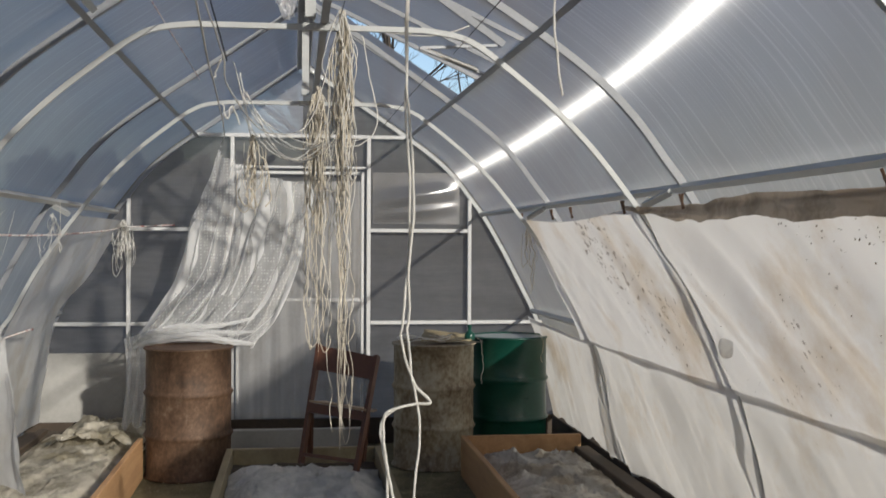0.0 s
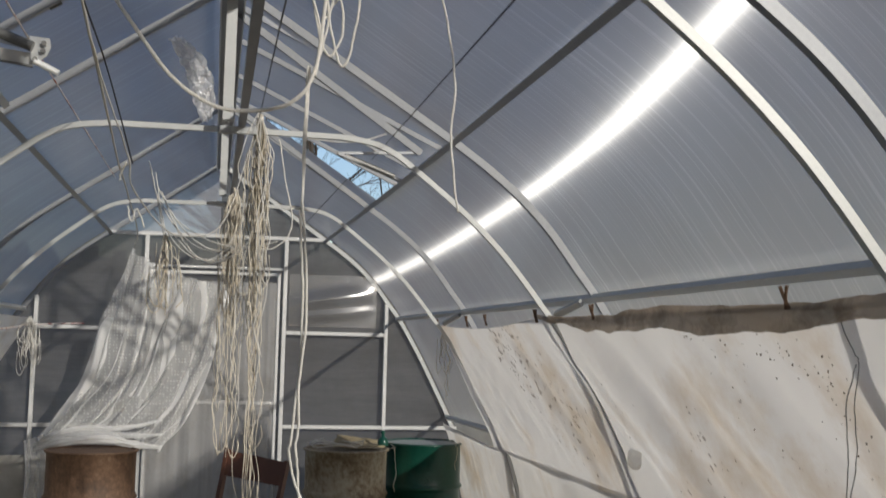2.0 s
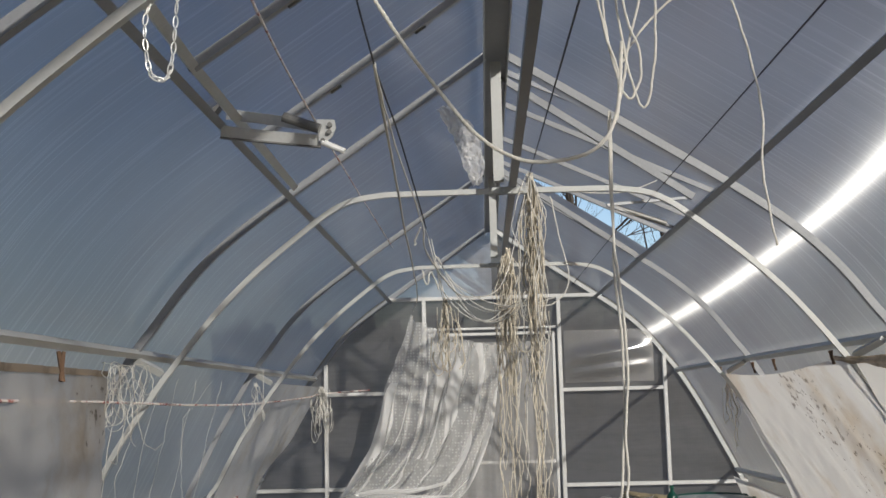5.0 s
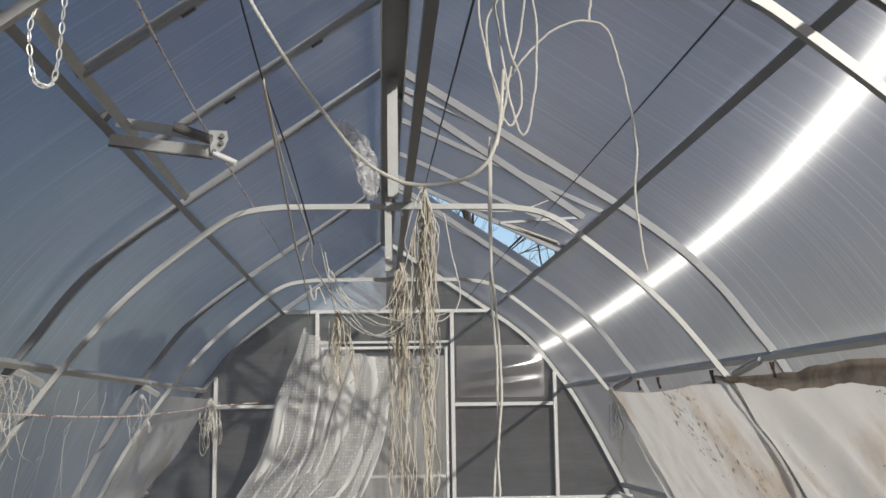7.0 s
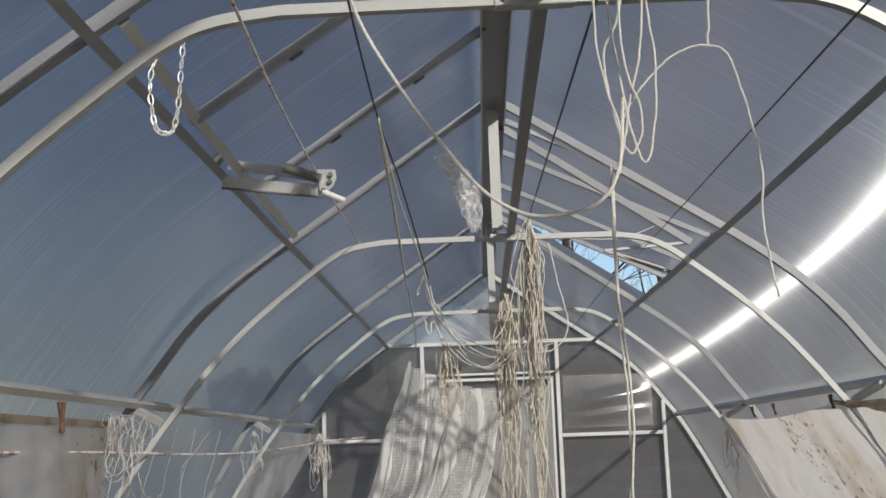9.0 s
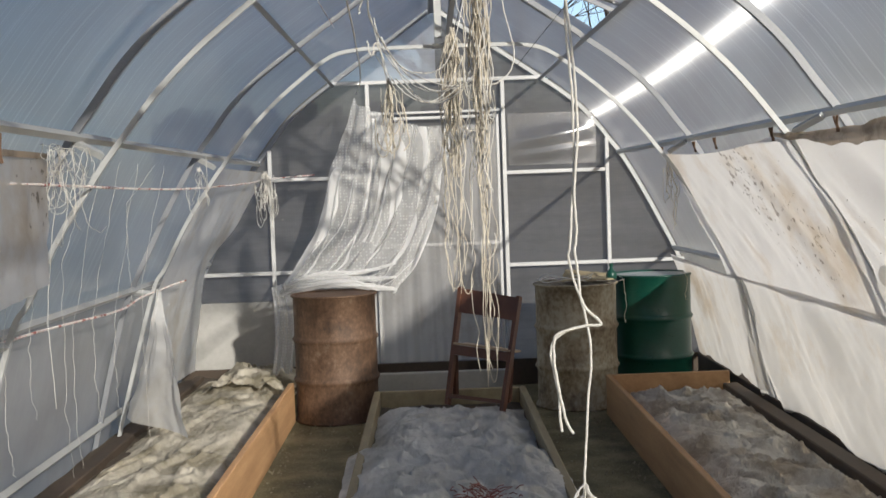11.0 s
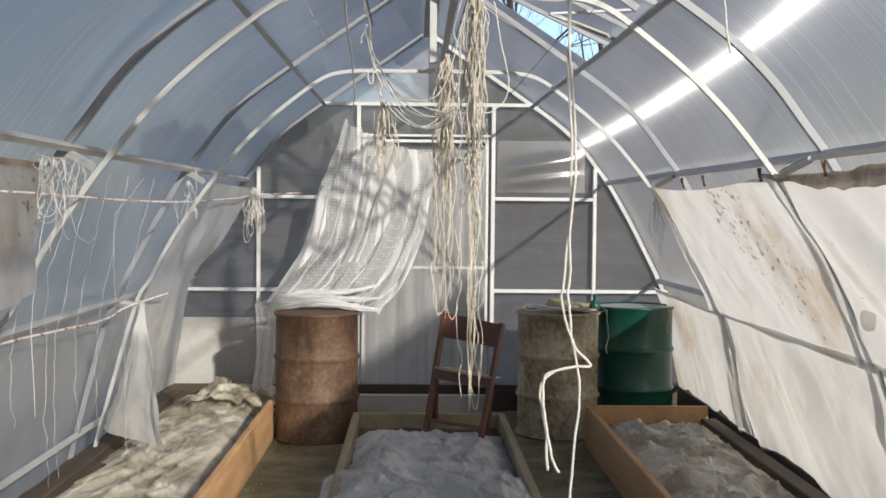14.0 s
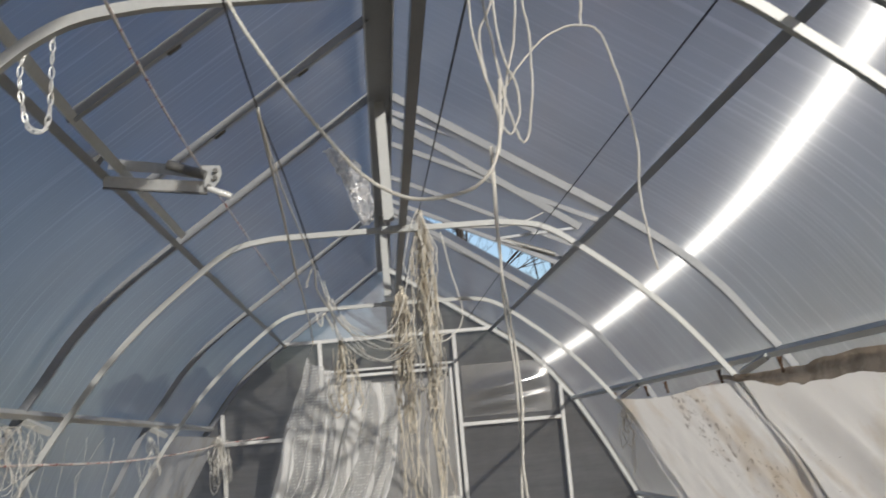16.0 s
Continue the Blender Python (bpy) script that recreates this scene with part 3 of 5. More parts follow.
bays = list(zip(RIBS, RIBS[1:] + (END + 0.05,)))
for sgn, side in ((-1, "left"), (1, "right")):
    roof = thing("roof_" + side, "translucent twin-wall polycarbonate sheets over the arches", "roof", kind="structure")
    for y0, y1 in bays:
        sheet("curved_sheet", LOW, y0, y1, sgn, roof, M_SHEET)
        sheet("foot_sheet", FOOT, y0, y1, sgn, roof, M_SHEET_LOW)
        top = [SKIN[0], SKIN[0].lerp(SKIN[1], 0.5), SKIN[1]]
        if side == "right" and y0 == 4.18:
            sheet("slope_sheet", top, 6.20, y1, sgn, roof, M_SHEET)
            sheet("slope_sheet", top, y0, 4.42, sgn, roof, M_SHEET)
        else:
            sheet("slope_sheet", top, y0, y1, sgn, roof, M_SHEET)


def end_wall(name, y):
    wall = thing(name, "polycarbonate end wall on a white tube frame", "wall", kind="structure", at=(0, y, 0))
    outline = [Vector((p.x, p.y)) for p in SKIN]
    xs = [-2.1, -1.3, -0.53, 0.48, 1.3, 2.1]
    for x0, x1 in zip(xs, xs[1:]):
        def f(u, v, x0=x0, x1=x1):
            x = lerp(x0, x1, u)
            top = 2.372 if abs(x) < 0.83 else max([lerp(a.y, b.y, (abs(x) - a.x) / max(b.x - a.x, 1e-6)) for a, b in zip(outline, outline[1:]) if a.x <= abs(x) <= b.x] or [0.1])
            return Vector((x, y + 0.03, lerp(-0.11, max(top, 0.1), v)))
        part("wall_sheet", grid(f, 10, 8), M_ENDSHEET, wall).visible_shadow = False
    for sgn, mat in ((-1, M_GABLE), (1, M_ENDSHEET)):
        g = grid(lambda u, v: Vector((sgn * lerp(0.0, SKIN[1].x, u), y + 0.03, lerp(2.374, lerp(SKIN[0].y, SKIN[1].y, u), v))), 8, 4)
        part("gable_sheet", g, mat, wall).visible_shadow = False
    return wall


wall_end = end_wall("wall_end", END)


def wall_bar(lo, hi, name="wall_bar", mat=None):
    bm = bmesh.new()
    box(bm, lo, hi, bevel=0.003)
    part(name, bm, mat or M_WHITE, wall_end)


Y0, Y1 = END - 0.03, END + 0.012
for x, top in ((-1.305, 1.88), (1.30, 1.89)):
    wall_bar((x - 0.014, Y0, 0.12), (x + 0.014, Y1, top), "wall_post")
wall_bar((0.492, Y0, 0.12), (0.522, Y1, 2.36), "door_post")
wall_bar((-0.55, Y0, 0.12), (-0.52, Y1, 2.36), "door_post")
for z, x0, x1 in ((0.932, 0.522, 1.286), (1.648, 0.522, 1.286), (0.932, -1.291, -0.55), (1.65, -1.291, -0.55), (0.932, 1.314, 1.88), (0.932, -1.88, -1.319), (2.372, -0.80, 0.80)):
    wall_bar((x0, Y0 + 0.002, z - 0.014), (x1, Y1 - 0.002, z + 0.014))
wall_bar((-0.52, Y0 + 0.016, 2.124), (0.492, Y1 - 0.002, 2.142), "door_lintel")
wall_bar((-2.05, Y0 - 0.02, -0.02), (2.05, Y0 - 0.001, 0.20), "sill_board", M_DARKWOOD)
for x0, x1 in ((-1.96, -1.322), (-1.288, -0.555)):
    wall_bar((x0, END + 0.014, 0.15), (x1, END + 0.027, 0.71), "lower_board", M_GREYBOARD)
door = thing("door_1", "polycarbonate door leaf framed in white tube", "door", kind="structure", at=(-0.03, END, 0.2))
for nm, lo, hi in (("stile", (0.448, Y0 - 0.006, 0.22), (0.470, Y1, 2.10)), ("stile", (-0.505, Y0 - 0.006, 0.22), (-0.483, Y1, 2.10)),
                   ("top_rail", (-0.483, Y0 - 0.004, 2.078), (0.448, Y1, 2.10)), ("bottom_rail", (-0.483, Y0 - 0.004, 0.22), (0.448, Y1, 0.245)), ("middle_rail", (-0.483, Y0 - 0.002, 1.10), (0.448, Y1, 1.122))):
    bm = bmesh.new()
    box(bm, lo, hi, bevel=0.003)
    part(nm, bm, M_WHITE, door)
wall_back = end_wall("wall_back", BACK)

# ---- beds ----
def bed(name, boards, mat, label):
    b = thing(name, label, "garden bed")
    for lo, hi in boards:
        bm = bmesh.new()
        box(bm, lo, hi, bevel=0.004)
        part("board", bm, mat, b)
    return b


bed("garden_bed", [((-1.075, 1.0, 0.0), (-1.040, 7.42, 0.27))], M_BOARD, "raised bed edged with a planed orange-brown board")
bed("garden_bed", [((1.045, 1.0, 0.0), (1.080, 7.28, 0.27)), ((1.080, 7.245, 0.0), (1.86, 7.28, 0.27))], M_BOARD, "raised bed edged with orange-brown boards")
bed("garden_bed", [((-0.50, 3.2, 0.0), (-0.455, 7.36, 0.20)), ((0.47, 3.2, 0.0), (0.515, 7.36, 0.20)), ((-0.455, 7.315, 0.0), (0.47, 7.36, 0.20))], M_OLDBOARD, "low middle bed edged with weathered boards")

# ---- drums ----
def drum(cx, cy, r, h, mat, label, lid=None, tilt=0):
    d = thing("oil_drum", label, "drum", "drums", at=(cx, cy, 0))
    rings = [(r - 0.012, 0.0), (r + 0.006, 0.004), (r + 0.006, 0.016), (r - 0.004, 0.022)]
    for k, z in enumerate((0.33, 0.65)):
        rings += [(r - 0.004, h * z - 0.03), (r + 0.002, h * z - 0.016), (r + 0.012, h * z), (r + 0.002, h * z + 0.016), (r - 0.004, h * z + 0.03)]
    rings += [(r - 0.004, h - 0.022), (r + 0.006, h - 0.016), (r + 0.006, h - 0.002), (r - 0.006, h), (r - 0.012, h - 0.018)]
    bm = bmesh.new()
    lathe(bm, rings, (cx, cy, 0.0), 48)
    part("drum_body", bm, mat, d, shade=True)
    for z in (h - 0.008, 0.01):
        bm = bmesh.new()
        ring = [(cx + (r + 0.006) * math.cos(a), cy + (r + 0.006) * math.sin(a), z) for a in [k * math.pi / 24 for k in range(49)]]
        sweep(bm, ring, 0.007, 0, None, 6)
        part("rim", bm, mat, d, shade=True)
    bm = bmesh.new()
    lathe(bm, [(0.02, 0.0), (r - 0.014, 0.0), (r - 0.014, 0.005), (0.02, 0.007)], (cx, cy, h - 0.016), 40)
    part("lid", bm, lid or mat, d)
    return d


drum(-0.757, 7.52, 0.283, 0.86, M_RUST, "rusty brown steel drum with tulle draped over its rim")
drum(0.91, 7.68, 0.283, 0.86, M_OLDDRUM, "worn grey and rusty steel drum with ropes on its lid")
drum(1.50, 7.98, 0.283, 0.88, M_GREEN, "dark green enamelled steel drum with a dusty lid", M_GREYLID)

# what lies on the drums
bm = grid(lambda u, v: Vector((lerp(0.80, 1.16, u) + 0.06 * v + 0.02 * fbm(v * 5, 1, 3), lerp(7.52, 7.84, v) + 0.05 * u + 0.02 * fbm(u * 5, 2, 3), 0.878 + 0.05 * (v - 0.4) ** 2 + 0.04 * (1 - u) * v + 0.012 * fbm(u * 3, v * 3))), 14, 10)
thicken(bm, 0.012)
solo("warped_board", bm, M_OLDBOARD, "warped weathered plywood piece lying on the grey drum", "board")
bm = bmesh.new()
for k in range(3):
    sweep(bm, [(0.83 + 0.17 * math.cos(a) * (1 + 0.06 * k), 7.56 + 0.12 * math.sin(a), 0.888 + 0.012 * k + 0.012 * math.sin(3 * a + k)) for a in [j * 0.35 + k for j in range(17)]], 0.0026, 0, None, 6)
solo("rope_coil", bm, M_ROPE, "loose coil of white rope lying on the drum board", "rope", shade=True)
bottle = thing("bottle", "small green plastic bottle standing on the grey drum", "bottle", at=(1.155, 7.62, 0.878))
bm = bmesh.new()
lathe(bm, [(0.034, 0.0), (0.037, 0.004), (0.037, 0.03), (0.030, 0.05), (0.013, 0.066), (0.012, 0.085)], (1.155, 7.62, 0.878), 20)
part("bottle_body", bm, M_GREEN, bottle, shade=True)
bm = bmesh.new()
lathe(bm, [(0.015, 0.085), (0.015, 0.105), (0.013, 0.107)], (1.155, 7.62, 0.878), 16)
part("bottle_cap", bm, M_GREEN, bottle)

# ---- bed covers and edges ----
def rumple(x, y, s, run=1.0, lean=0.0):
    """Creased cloth: ridges bent by slow swirls. run: how far the creases are drawn out along the bed."""
    x += lean * y
    wx, wy = x + 0.22 * fbm(x * 2, y * 1.3, s), y + 0.22 * fbm(x * 2, y * 1.3, s + 5)
    a = 1 - abs(fbm(wx * 2.6 + s, wy * 1.9 * run, s, 2)) * 1.6
    b = max(0, 1 - abs(fbm(wx * 5.5 - s, wy * 4.0 * run, s + 3, 2)) * 1.9) ** 2
    c = max(0, 1 - abs(fbm(wx * 12.0, wy * 6.5 * run + s, s + 7, 2)) * 1.8) ** 3
    d = 1 - abs(fbm(wx * 30.0, wy * 19.0 * run - s, s + 11, 2)) * 1.7
    return 0.026 * a + 0.032 * b + 0.012 * c + 0.0015 * d


for x0, x1, y0, y1, z, s in ((-2.02, -1.079, 1.0, 8.50, 0.14, 2.0), (1.084, 2.02, 1.0, 7.24, 0.14, 9.0), (-0.453, 0.468, 3.2, 7.31, 0.10, 5.0)):
    bm = grid(lambda u, v: Vector((lerp(x0, x1, u), lerp(y0, y1, v), z + 0.02 * fbm(u * 4 + s, v * 20))), 12, 60)
    solo("bed_earth", bm, M_BEDSOIL, "dry dark earth filling the raised bed", "soil", kind="structure", shade=True)


def cover(x0, x1, y0, y1, z, s, mat, label, nu=90, nv=460, run=1.0, amp=1.0, lean=0.0):
    def f(u, v):
        x, y = lerp(x0, x1, u), lerp(y0, y1, v)
        rim = min(1.0, 5 * u, 5 * (1 - u), 16 * (1 - v))
        wob = 0.03 * fbm(y * 1.3, s, 0, 3) * (abs(u - 0.5) * 2) ** 2
        return Vector((x + wob, y + 0.05 * fbm(x * 3, y * 2, s), z + amp * rumple(x, y, s, run, lean) * (0.35 + 0.65 * rim) - 0.05 * (1 - rim)))
    return solo("bed_cover", grid(f, nu, nv), mat, label, "cover", "bed covers", shade=True)


cover(-1.86, -1.077, 2.2, 8.35, 0.165, 2.0, M_COVER_OLD, "crumpled stained beige nonwoven cover lying on the raised bed", run=0.10, amp=0.9, lean=-0.16)
cover(1.10, 1.80, 2.2, 7.20, 0.165, 9.0, M_COVER, "crumpled off-white nonwoven cover lying on the raised bed", amp=1.7, run=0.5, lean=0.5)
cover(-0.45, 0.465, 3.2, 7.0, 0.15, 5.0, M_FILM, "crumpled grey cover lying over the middle bed", amp=1.1, run=0.8, lean=-0.3)
cover(-0.55, 0.515, 3.2, 5.7, 0.205, 6.5, M_FILM, "crumpled grey cover spilling over the middle bed edges", amp=1.3, run=0.7, lean=0.3)
cover(-1.72, -1.10, 7.55, 8.40, 0.20, 14.0, M_COVER_OLD, "heap of crumpled film at the far end of the raised bed", 60, 80, 0.9, 1.3)
for x0, x1, y0, y1, z in ((-1.92, -1.85, 1.5, 8.4, 0.18), (1.80, 1.90, 1.5, 7.2, 0.20), (-1.99, -1.925, 1.5, 8.4, 0.15), (1.93, 2.0, 1.5, 8.4, 0.22)):
    bm = bmesh.new()
    box(bm, (x0, y0, 0.0), (x1, y1, z), bevel=0.006)
    solo("edge_plank", bm, M_DARKWOOD, "damp dark plank along the foot of the wall", "plank", "edge planks")
bm = bmesh.new()
box(bm, (-0.53, 8.26, 0.0), (0.45, 8.32, 0.165), bevel=0.006)
solo("threshold_plank", bm, M_GREYBOARD, "pale grey plank standing at the door sill", "plank")
rng = random.Random(4)
bm = bmesh.new()
for k in range(60):
    a = Vector((0.08 + rng.gauss(0, 0.06), 4.42 + rng.gauss(0, 0.07), 0.30))
    d = Vector((rng.uniform(-1, 1), rng.uniform(-1, 1), rng.uniform(-0.05, 0.35))).normalized() * rng.uniform(0.03, 0.08)
    sweep(bm, [a, a + d * 0.5 + Vector((0, 0, 0.006)), a + d], 0.002, 0, None, 4)
M_STEMS = mottled("dry_red_stems", [(0.3, (0.16, 0.04, 0.03)), (0.7, (0.30, 0.10, 0.07))], 20, 90, (0.7, 0.9))
solo("dry_stems", bm, M_STEMS, "handful of dry reddish plant stems on the grey cover", "plant litter", kind="stuff")

# ---- chair ----
chair = thing("folding_chair", "red-brown wooden folding chair standing on the middle bed", "chair", at=(0.15, 6.75, 0.19))
PL, PR = (Vector((-0.016, 6.86, 0.19)), Vector((0.10, 7.08, 0.905))), (Vector((0.31, 6.60, 0.19)), Vector((0.45, 6.83, 0.855)))


def on_post(p, t):
    return p[0].lerp(p[1], t)


wide = (PR[0] - PL[0]).normalized()
for p in (PL, PR):
    part("post", bar([p[0], on_post(p, 0.5), p[1]], 0.026, 0.036, wide), M_CHAIR, chair)
    foot = on_post(p, 0.55)
    rear = p[0] + Vector((0.06, 0.30, 0.0))
    part("rear_leg", bar([foot, rear], 0.024, 0.03, wide), M_CHAIR, chair)


def slab(t0, t1, n, thick, bulge):
    def f(u, v):
        q = on_post(PL, lerp(t0, t1, v)).lerp(on_post(PR, lerp(t0, t1, v)), u)
        return q + n * bulge * math.sin(math.pi * u)
    bm = grid(f, 8, 3)
    thicken(bm, thick)
    return bm


away = Vector((0.28, 0.95, 0))
part("backrest", slab(0.78, 0.985, away, 0.014, 0.02), M_CHAIR, chair)
part("seat_rail", slab(0.42, 0.50, away, 0.02, 0.0), M_CHAIR, chair)
part("foot_rail", slab(0.06, 0.09, away, 0.02, 0.0), M_CHAIR, chair)


def seat_f(u, v):
    q = on_post(PL, 0.51).lerp(on_post(PR, 0.51), u)
    return q + away * lerp(-0.03, 0.30, v) + Vector((0, 0, 0.02 * (v - 0.5) ** 2 - 0.05 * v + 0.012))


bm = grid(seat_f, 8, 8)
thicken(bm, 0.012)
part("seat", bm, M_SEAT, chair, "worn pale plywood seat")

# ---- cloths on the walls ----
def cloth_point(sgn, y, z, inset, amp, seed, slant, hang):
    w = y + slant * (1.7 - z)
    fold = fbm(w * 1.5, z * 0.5, seed, 2) + 0.20 * fbm(w * 6.0, z * 0.8, seed + 4, 2) + 0.05 * fbm(w * 19, z * 1.5, seed + 9, 2) + 0.16 * fbm(y * 5, z * 5, seed + 2, 3)
    return Vector((sgn * (arc_x(max(z, 0.1)) - inset + amp * fold * (0.25 + 0.75 * hang)), y, z))


def wall_cloth(sgn, y_at, z_at, inset, amp, nu, nv, seed, slant=0.8, pin=0.0):
    """Cloth lying on the arches: y_at(u, v) along the wall, z_at(u, v) up it."""
    def f(u, v):
        hang = min(1.0, v * 4) * (1 - pin * min(1, max(0, v - 0.7) / 0.28))
        return cloth_point(sgn, y_at(u, v), z_at(u, v), inset, amp, seed, slant, hang)
    return grid(f, nu, nv)


right = thing("hanging_cover", "stained white nonwoven cloth pegged along the wall purlin", "cloth", "wall cloths", at=(1.37, 4.0, 0.9))
bm = wall_cloth(1, lambda u, v: lerp(6.60 + 0.14 * v, -1.6, u), lambda u, v: lerp(1.70 - 0.03 * abs(math.sin(u * 13)), 0.945, v), 0.15, 0.042, 300, 40, 3.0, pin=1.0)
part("upper_cloth", bm, M_AGRO, right, shade=True)
bm = wall_cloth(1, lambda u, v: lerp(6.62 + 0.16 * v, -1.6, u), lambda u, v: lerp(0.975, 0.20 + 0.05 * fbm(u * 11, 0, 1), v), 0.135, 0.045, 300, 36, 6.0)
part("lower_cloth", bm, M_AGRO, right, shade=True)
bm = wall_cloth(1, lambda u, v: lerp(8.30, 6.55, u), lambda u, v: lerp(0.99 - 0.05 * u, 0.24 + 0.03 * fbm(u * 5, 0, 2), v), 0.135, 0.03, 80, 36, 12.0, 0.2)
part("end_cloth", bm, M_AGRO, right, shade=True)


rng = random.Random(77)
mud = bmesh.new()
for cy, cz, ry, rz, count in ((2.82, 1.60, 0.16, 0.035, 26), (2.60, 1.555, 0.10, 0.05, 22), (2.42, 1.47, 0.10, 0.07, 14), (2.36, 1.33, 0.09, 0.10, 16), (3.4, 1.35, 0.5, 0.14, 12), (4.9, 1.45, 0.4, 0.12, 8), (3.95, 1.02, 0.22, 0.04, 12)):
    for k in range(count):
        y, z = rng.gauss(cy, ry), min(rng.gauss(cz, rz), 1.66)
        v = (1.70 - z) / 0.755
        p = cloth_point(1, y, z, 0.15, 0.042, 3.0, 0.8, min(1.0, v * 4) * (1 - min(1, max(0, v - 0.7) / 0.28))) - Vector((0.006, 0, 0.002))
        r, turn = rng.choice((0.0015, 0.002, 0.003, 0.004)), rng.uniform(0, 3.1)
        tip = [p + Vector((0, r * rng.uniform(0.6, 1.7) * math.cos(a + turn), r * rng.uniform(0.5, 1.2) * math.sin(a + turn))) for a in (0, 1.1, 2.1, 3.1, 4.2, 5.3)]
        mid = mud.verts.new(p - Vector((0.003, 0, 0)))
        ring = [mud.verts.new(q) for q in tip]
        for a in range(6):
            mud.faces.new((ring[a], ring[(a + 1) % 6], mid))
M_MUD = mottled("dried_mud", [(0.3, (0.09, 0.068, 0.045)), (0.7, (0.22, 0.17, 0.115))], 30, 120, (0.8, 0.95), 0, 0.3)
tagged(part("mud_spatter", mud, M_MUD, right), "dried mud spattered on the cloth", kind="stuff")


def curl_f(u, v):
    a = lerp(-0.4, 2.3, v)
    return Vector((1.545 - 0.035 * math.sin(a) * math.sin(math.pi * u) - 0.012, 3.97 - 0.10 * u, 1.165 - 0.035 * math.cos(a) * (0.3 + math.sin(math.pi * u)) + 0.03 * u))


part("torn_curl", grid(curl_f, 10, 10), M_AGRO2, right, "curled edge of a small tear", shade=True)


def hem_f(u, v):
    y = lerp(4.5, -1.6, u)
    depth = 0.02 + 0.03 * min(1, u * 9) + 0.05 * (0.5 + 0.5 * math.sin(u * 11 - 1.2)) * min(1, u * 5) + 0.02 * fbm(y * 3, 0, 2)
    z = 1.715 - 0.02 * abs(math.sin(u * 14)) - 0.75 * depth * v + 0.008 * fbm(y * 6, v, 1)
    return Vector((1.30 + 0.018 * math.sin(v * 3.0) * fbm(y * 4, v * 2, 5), y, z))


M_HEM = thin_cloth("dirty_folded_hem", (0.33, 0.265, 0.20), 0.10, 0.4, (0.17, 0.13, 0.09), 5.0)
part("folded_hem", grid(hem_f, 220, 8), M_HEM, right, "dirty brown folded hem", shade=True)
for k, y in enumerate((6.5, 5.73, 5.32, 4.45, 3.75, 2.4)):
    peg = thing("clothes_peg", "rusty clothes peg clipped on the cloth edge", "peg", "pegs", at=(1.33, y, 1.70))
    for d in (-1, 1):
        part("peg_arm", bar([(1.30, y - 0.008 * d, 1.682), (1.292, y + 0.004 * d, 1.71), (1.289, y + 0.016 * d, 1.735)], 0.007, 0.007), M_PEG, peg)

left = thing("hanging_cover", "white nonwoven cloth hanging over the arches by the corner", "cloth", "wall cloths", at=(-1.6, 7.4, 0.9))
EDGE_FAR = [(8.50, 1.71), (8.50, 1.55), (8.36, 1.30), (7.95, 1.08), (8.1, 0.85), (8.25, 0.60), (8.40, 0.22)]
EDGE_NEAR = [(6.62, 1.71), (6.58, 1.50), (6.55, 1.25), (6.52, 1.0), (6.75, 0.75), (7.05, 0.50), (7.35, 0.25)]


def left_yz(u, v):
    a, b = along([(p[0], p[1], 0) for p in EDGE_NEAR], v), along([(p[0], p[1], 0) for p in EDGE_FAR], v)
    return a.lerp(b, u)


bm = wall_cloth(-1, lambda u, v: left_yz(u, v).x, lambda u, v: left_yz(u, v).y, 0.14, 0.03, 60, 60, 21.0, 0.3)
part("upper_cloth", bm, M_AGRO2, left, shade=True)


def flap_f(u, v):
    top = Vector((-1.70, 6.50, 1.01)).lerp(Vector((-1.71, 6.62, 1.01)), u)
    low = Vector((-1.90, 6.35, 0.29)).lerp(Vector((-1.36, 5.76, 0.28)), u)
    q = top.lerp(low, v ** 1.25)
    q.z = lerp(top.z, low.z, v)
    q.x += 0.03 * math.sin(u * 9 + v * 2) * v + 0.02 * fbm(u * 4, v * 3, 8)
    return q


part("lower_flap", grid(flap_f, 40, 50), M_VEIL, left, shade=True)

near = thing("hanging_cover", "off-white nonwoven cloth hanging from the wall purlin", "cloth", "wall cloths", at=(-1.37, 3.0, 1.2))


def near_f(u, v):
    y = lerp(3.80 - 0.03 * v, 1.9, u)
    low = lerp(1.27, 1.05, u)
    return Vector((-1.37 + 0.02 * fbm(y * 3, v * 1.2, 4) + 0.01 * fbm(y * 9, v * 3, 6), y, lerp(1.70, low, v)))


part("cloth_panel", grid(near_f, 60, 30), M_AGRO, near, shade=True)
part("top_hem", grid(lambda u, v: near_f(u, v * 0.045) + Vector((0.006, 0, 0.004)), 60, 2), M_HEM, near, "dirty folded hem", shade=True)
peg = thing("clothes_peg", "rusty clothes peg clipped on the cloth edge", "peg", "pegs", at=(-1.36, 3.35, 1.68))
for d in (-1, 1):
    part("peg_arm", bar([(-1.355, 3.35 - 0.01 * d, 1.66), (-1.36, 3.35 + 0.02 * d, 1.75)], 0.01, 0.01), M_PEG, peg)

# ---- tulle curtain drawn over the drum ----
curtain = thing("tulle_curtain", "white tulle curtain slung from strings over the rusty drum", "curtain", at=(-0.6, 8.2, 0.8))
C_LEFT = [(-0.655, 8.28, 2.235), (-0.736, 8.26, 1.945), (-0.811, 8.22, 1.649), (-0.894, 8.15, 1.294), (-1.055, 8.03, 1.01), (-1.20, 7.92, 0.82)]
C_RIGHT = [(0.035, 8.30, 1.985), (0.055, 8.30, 1.817), (0.022, 8.28, 1.561), (-0.04, 8.22, 1.308), (-0.175, 8.08, 1.0), (-0.36, 7.90, 0.80)]


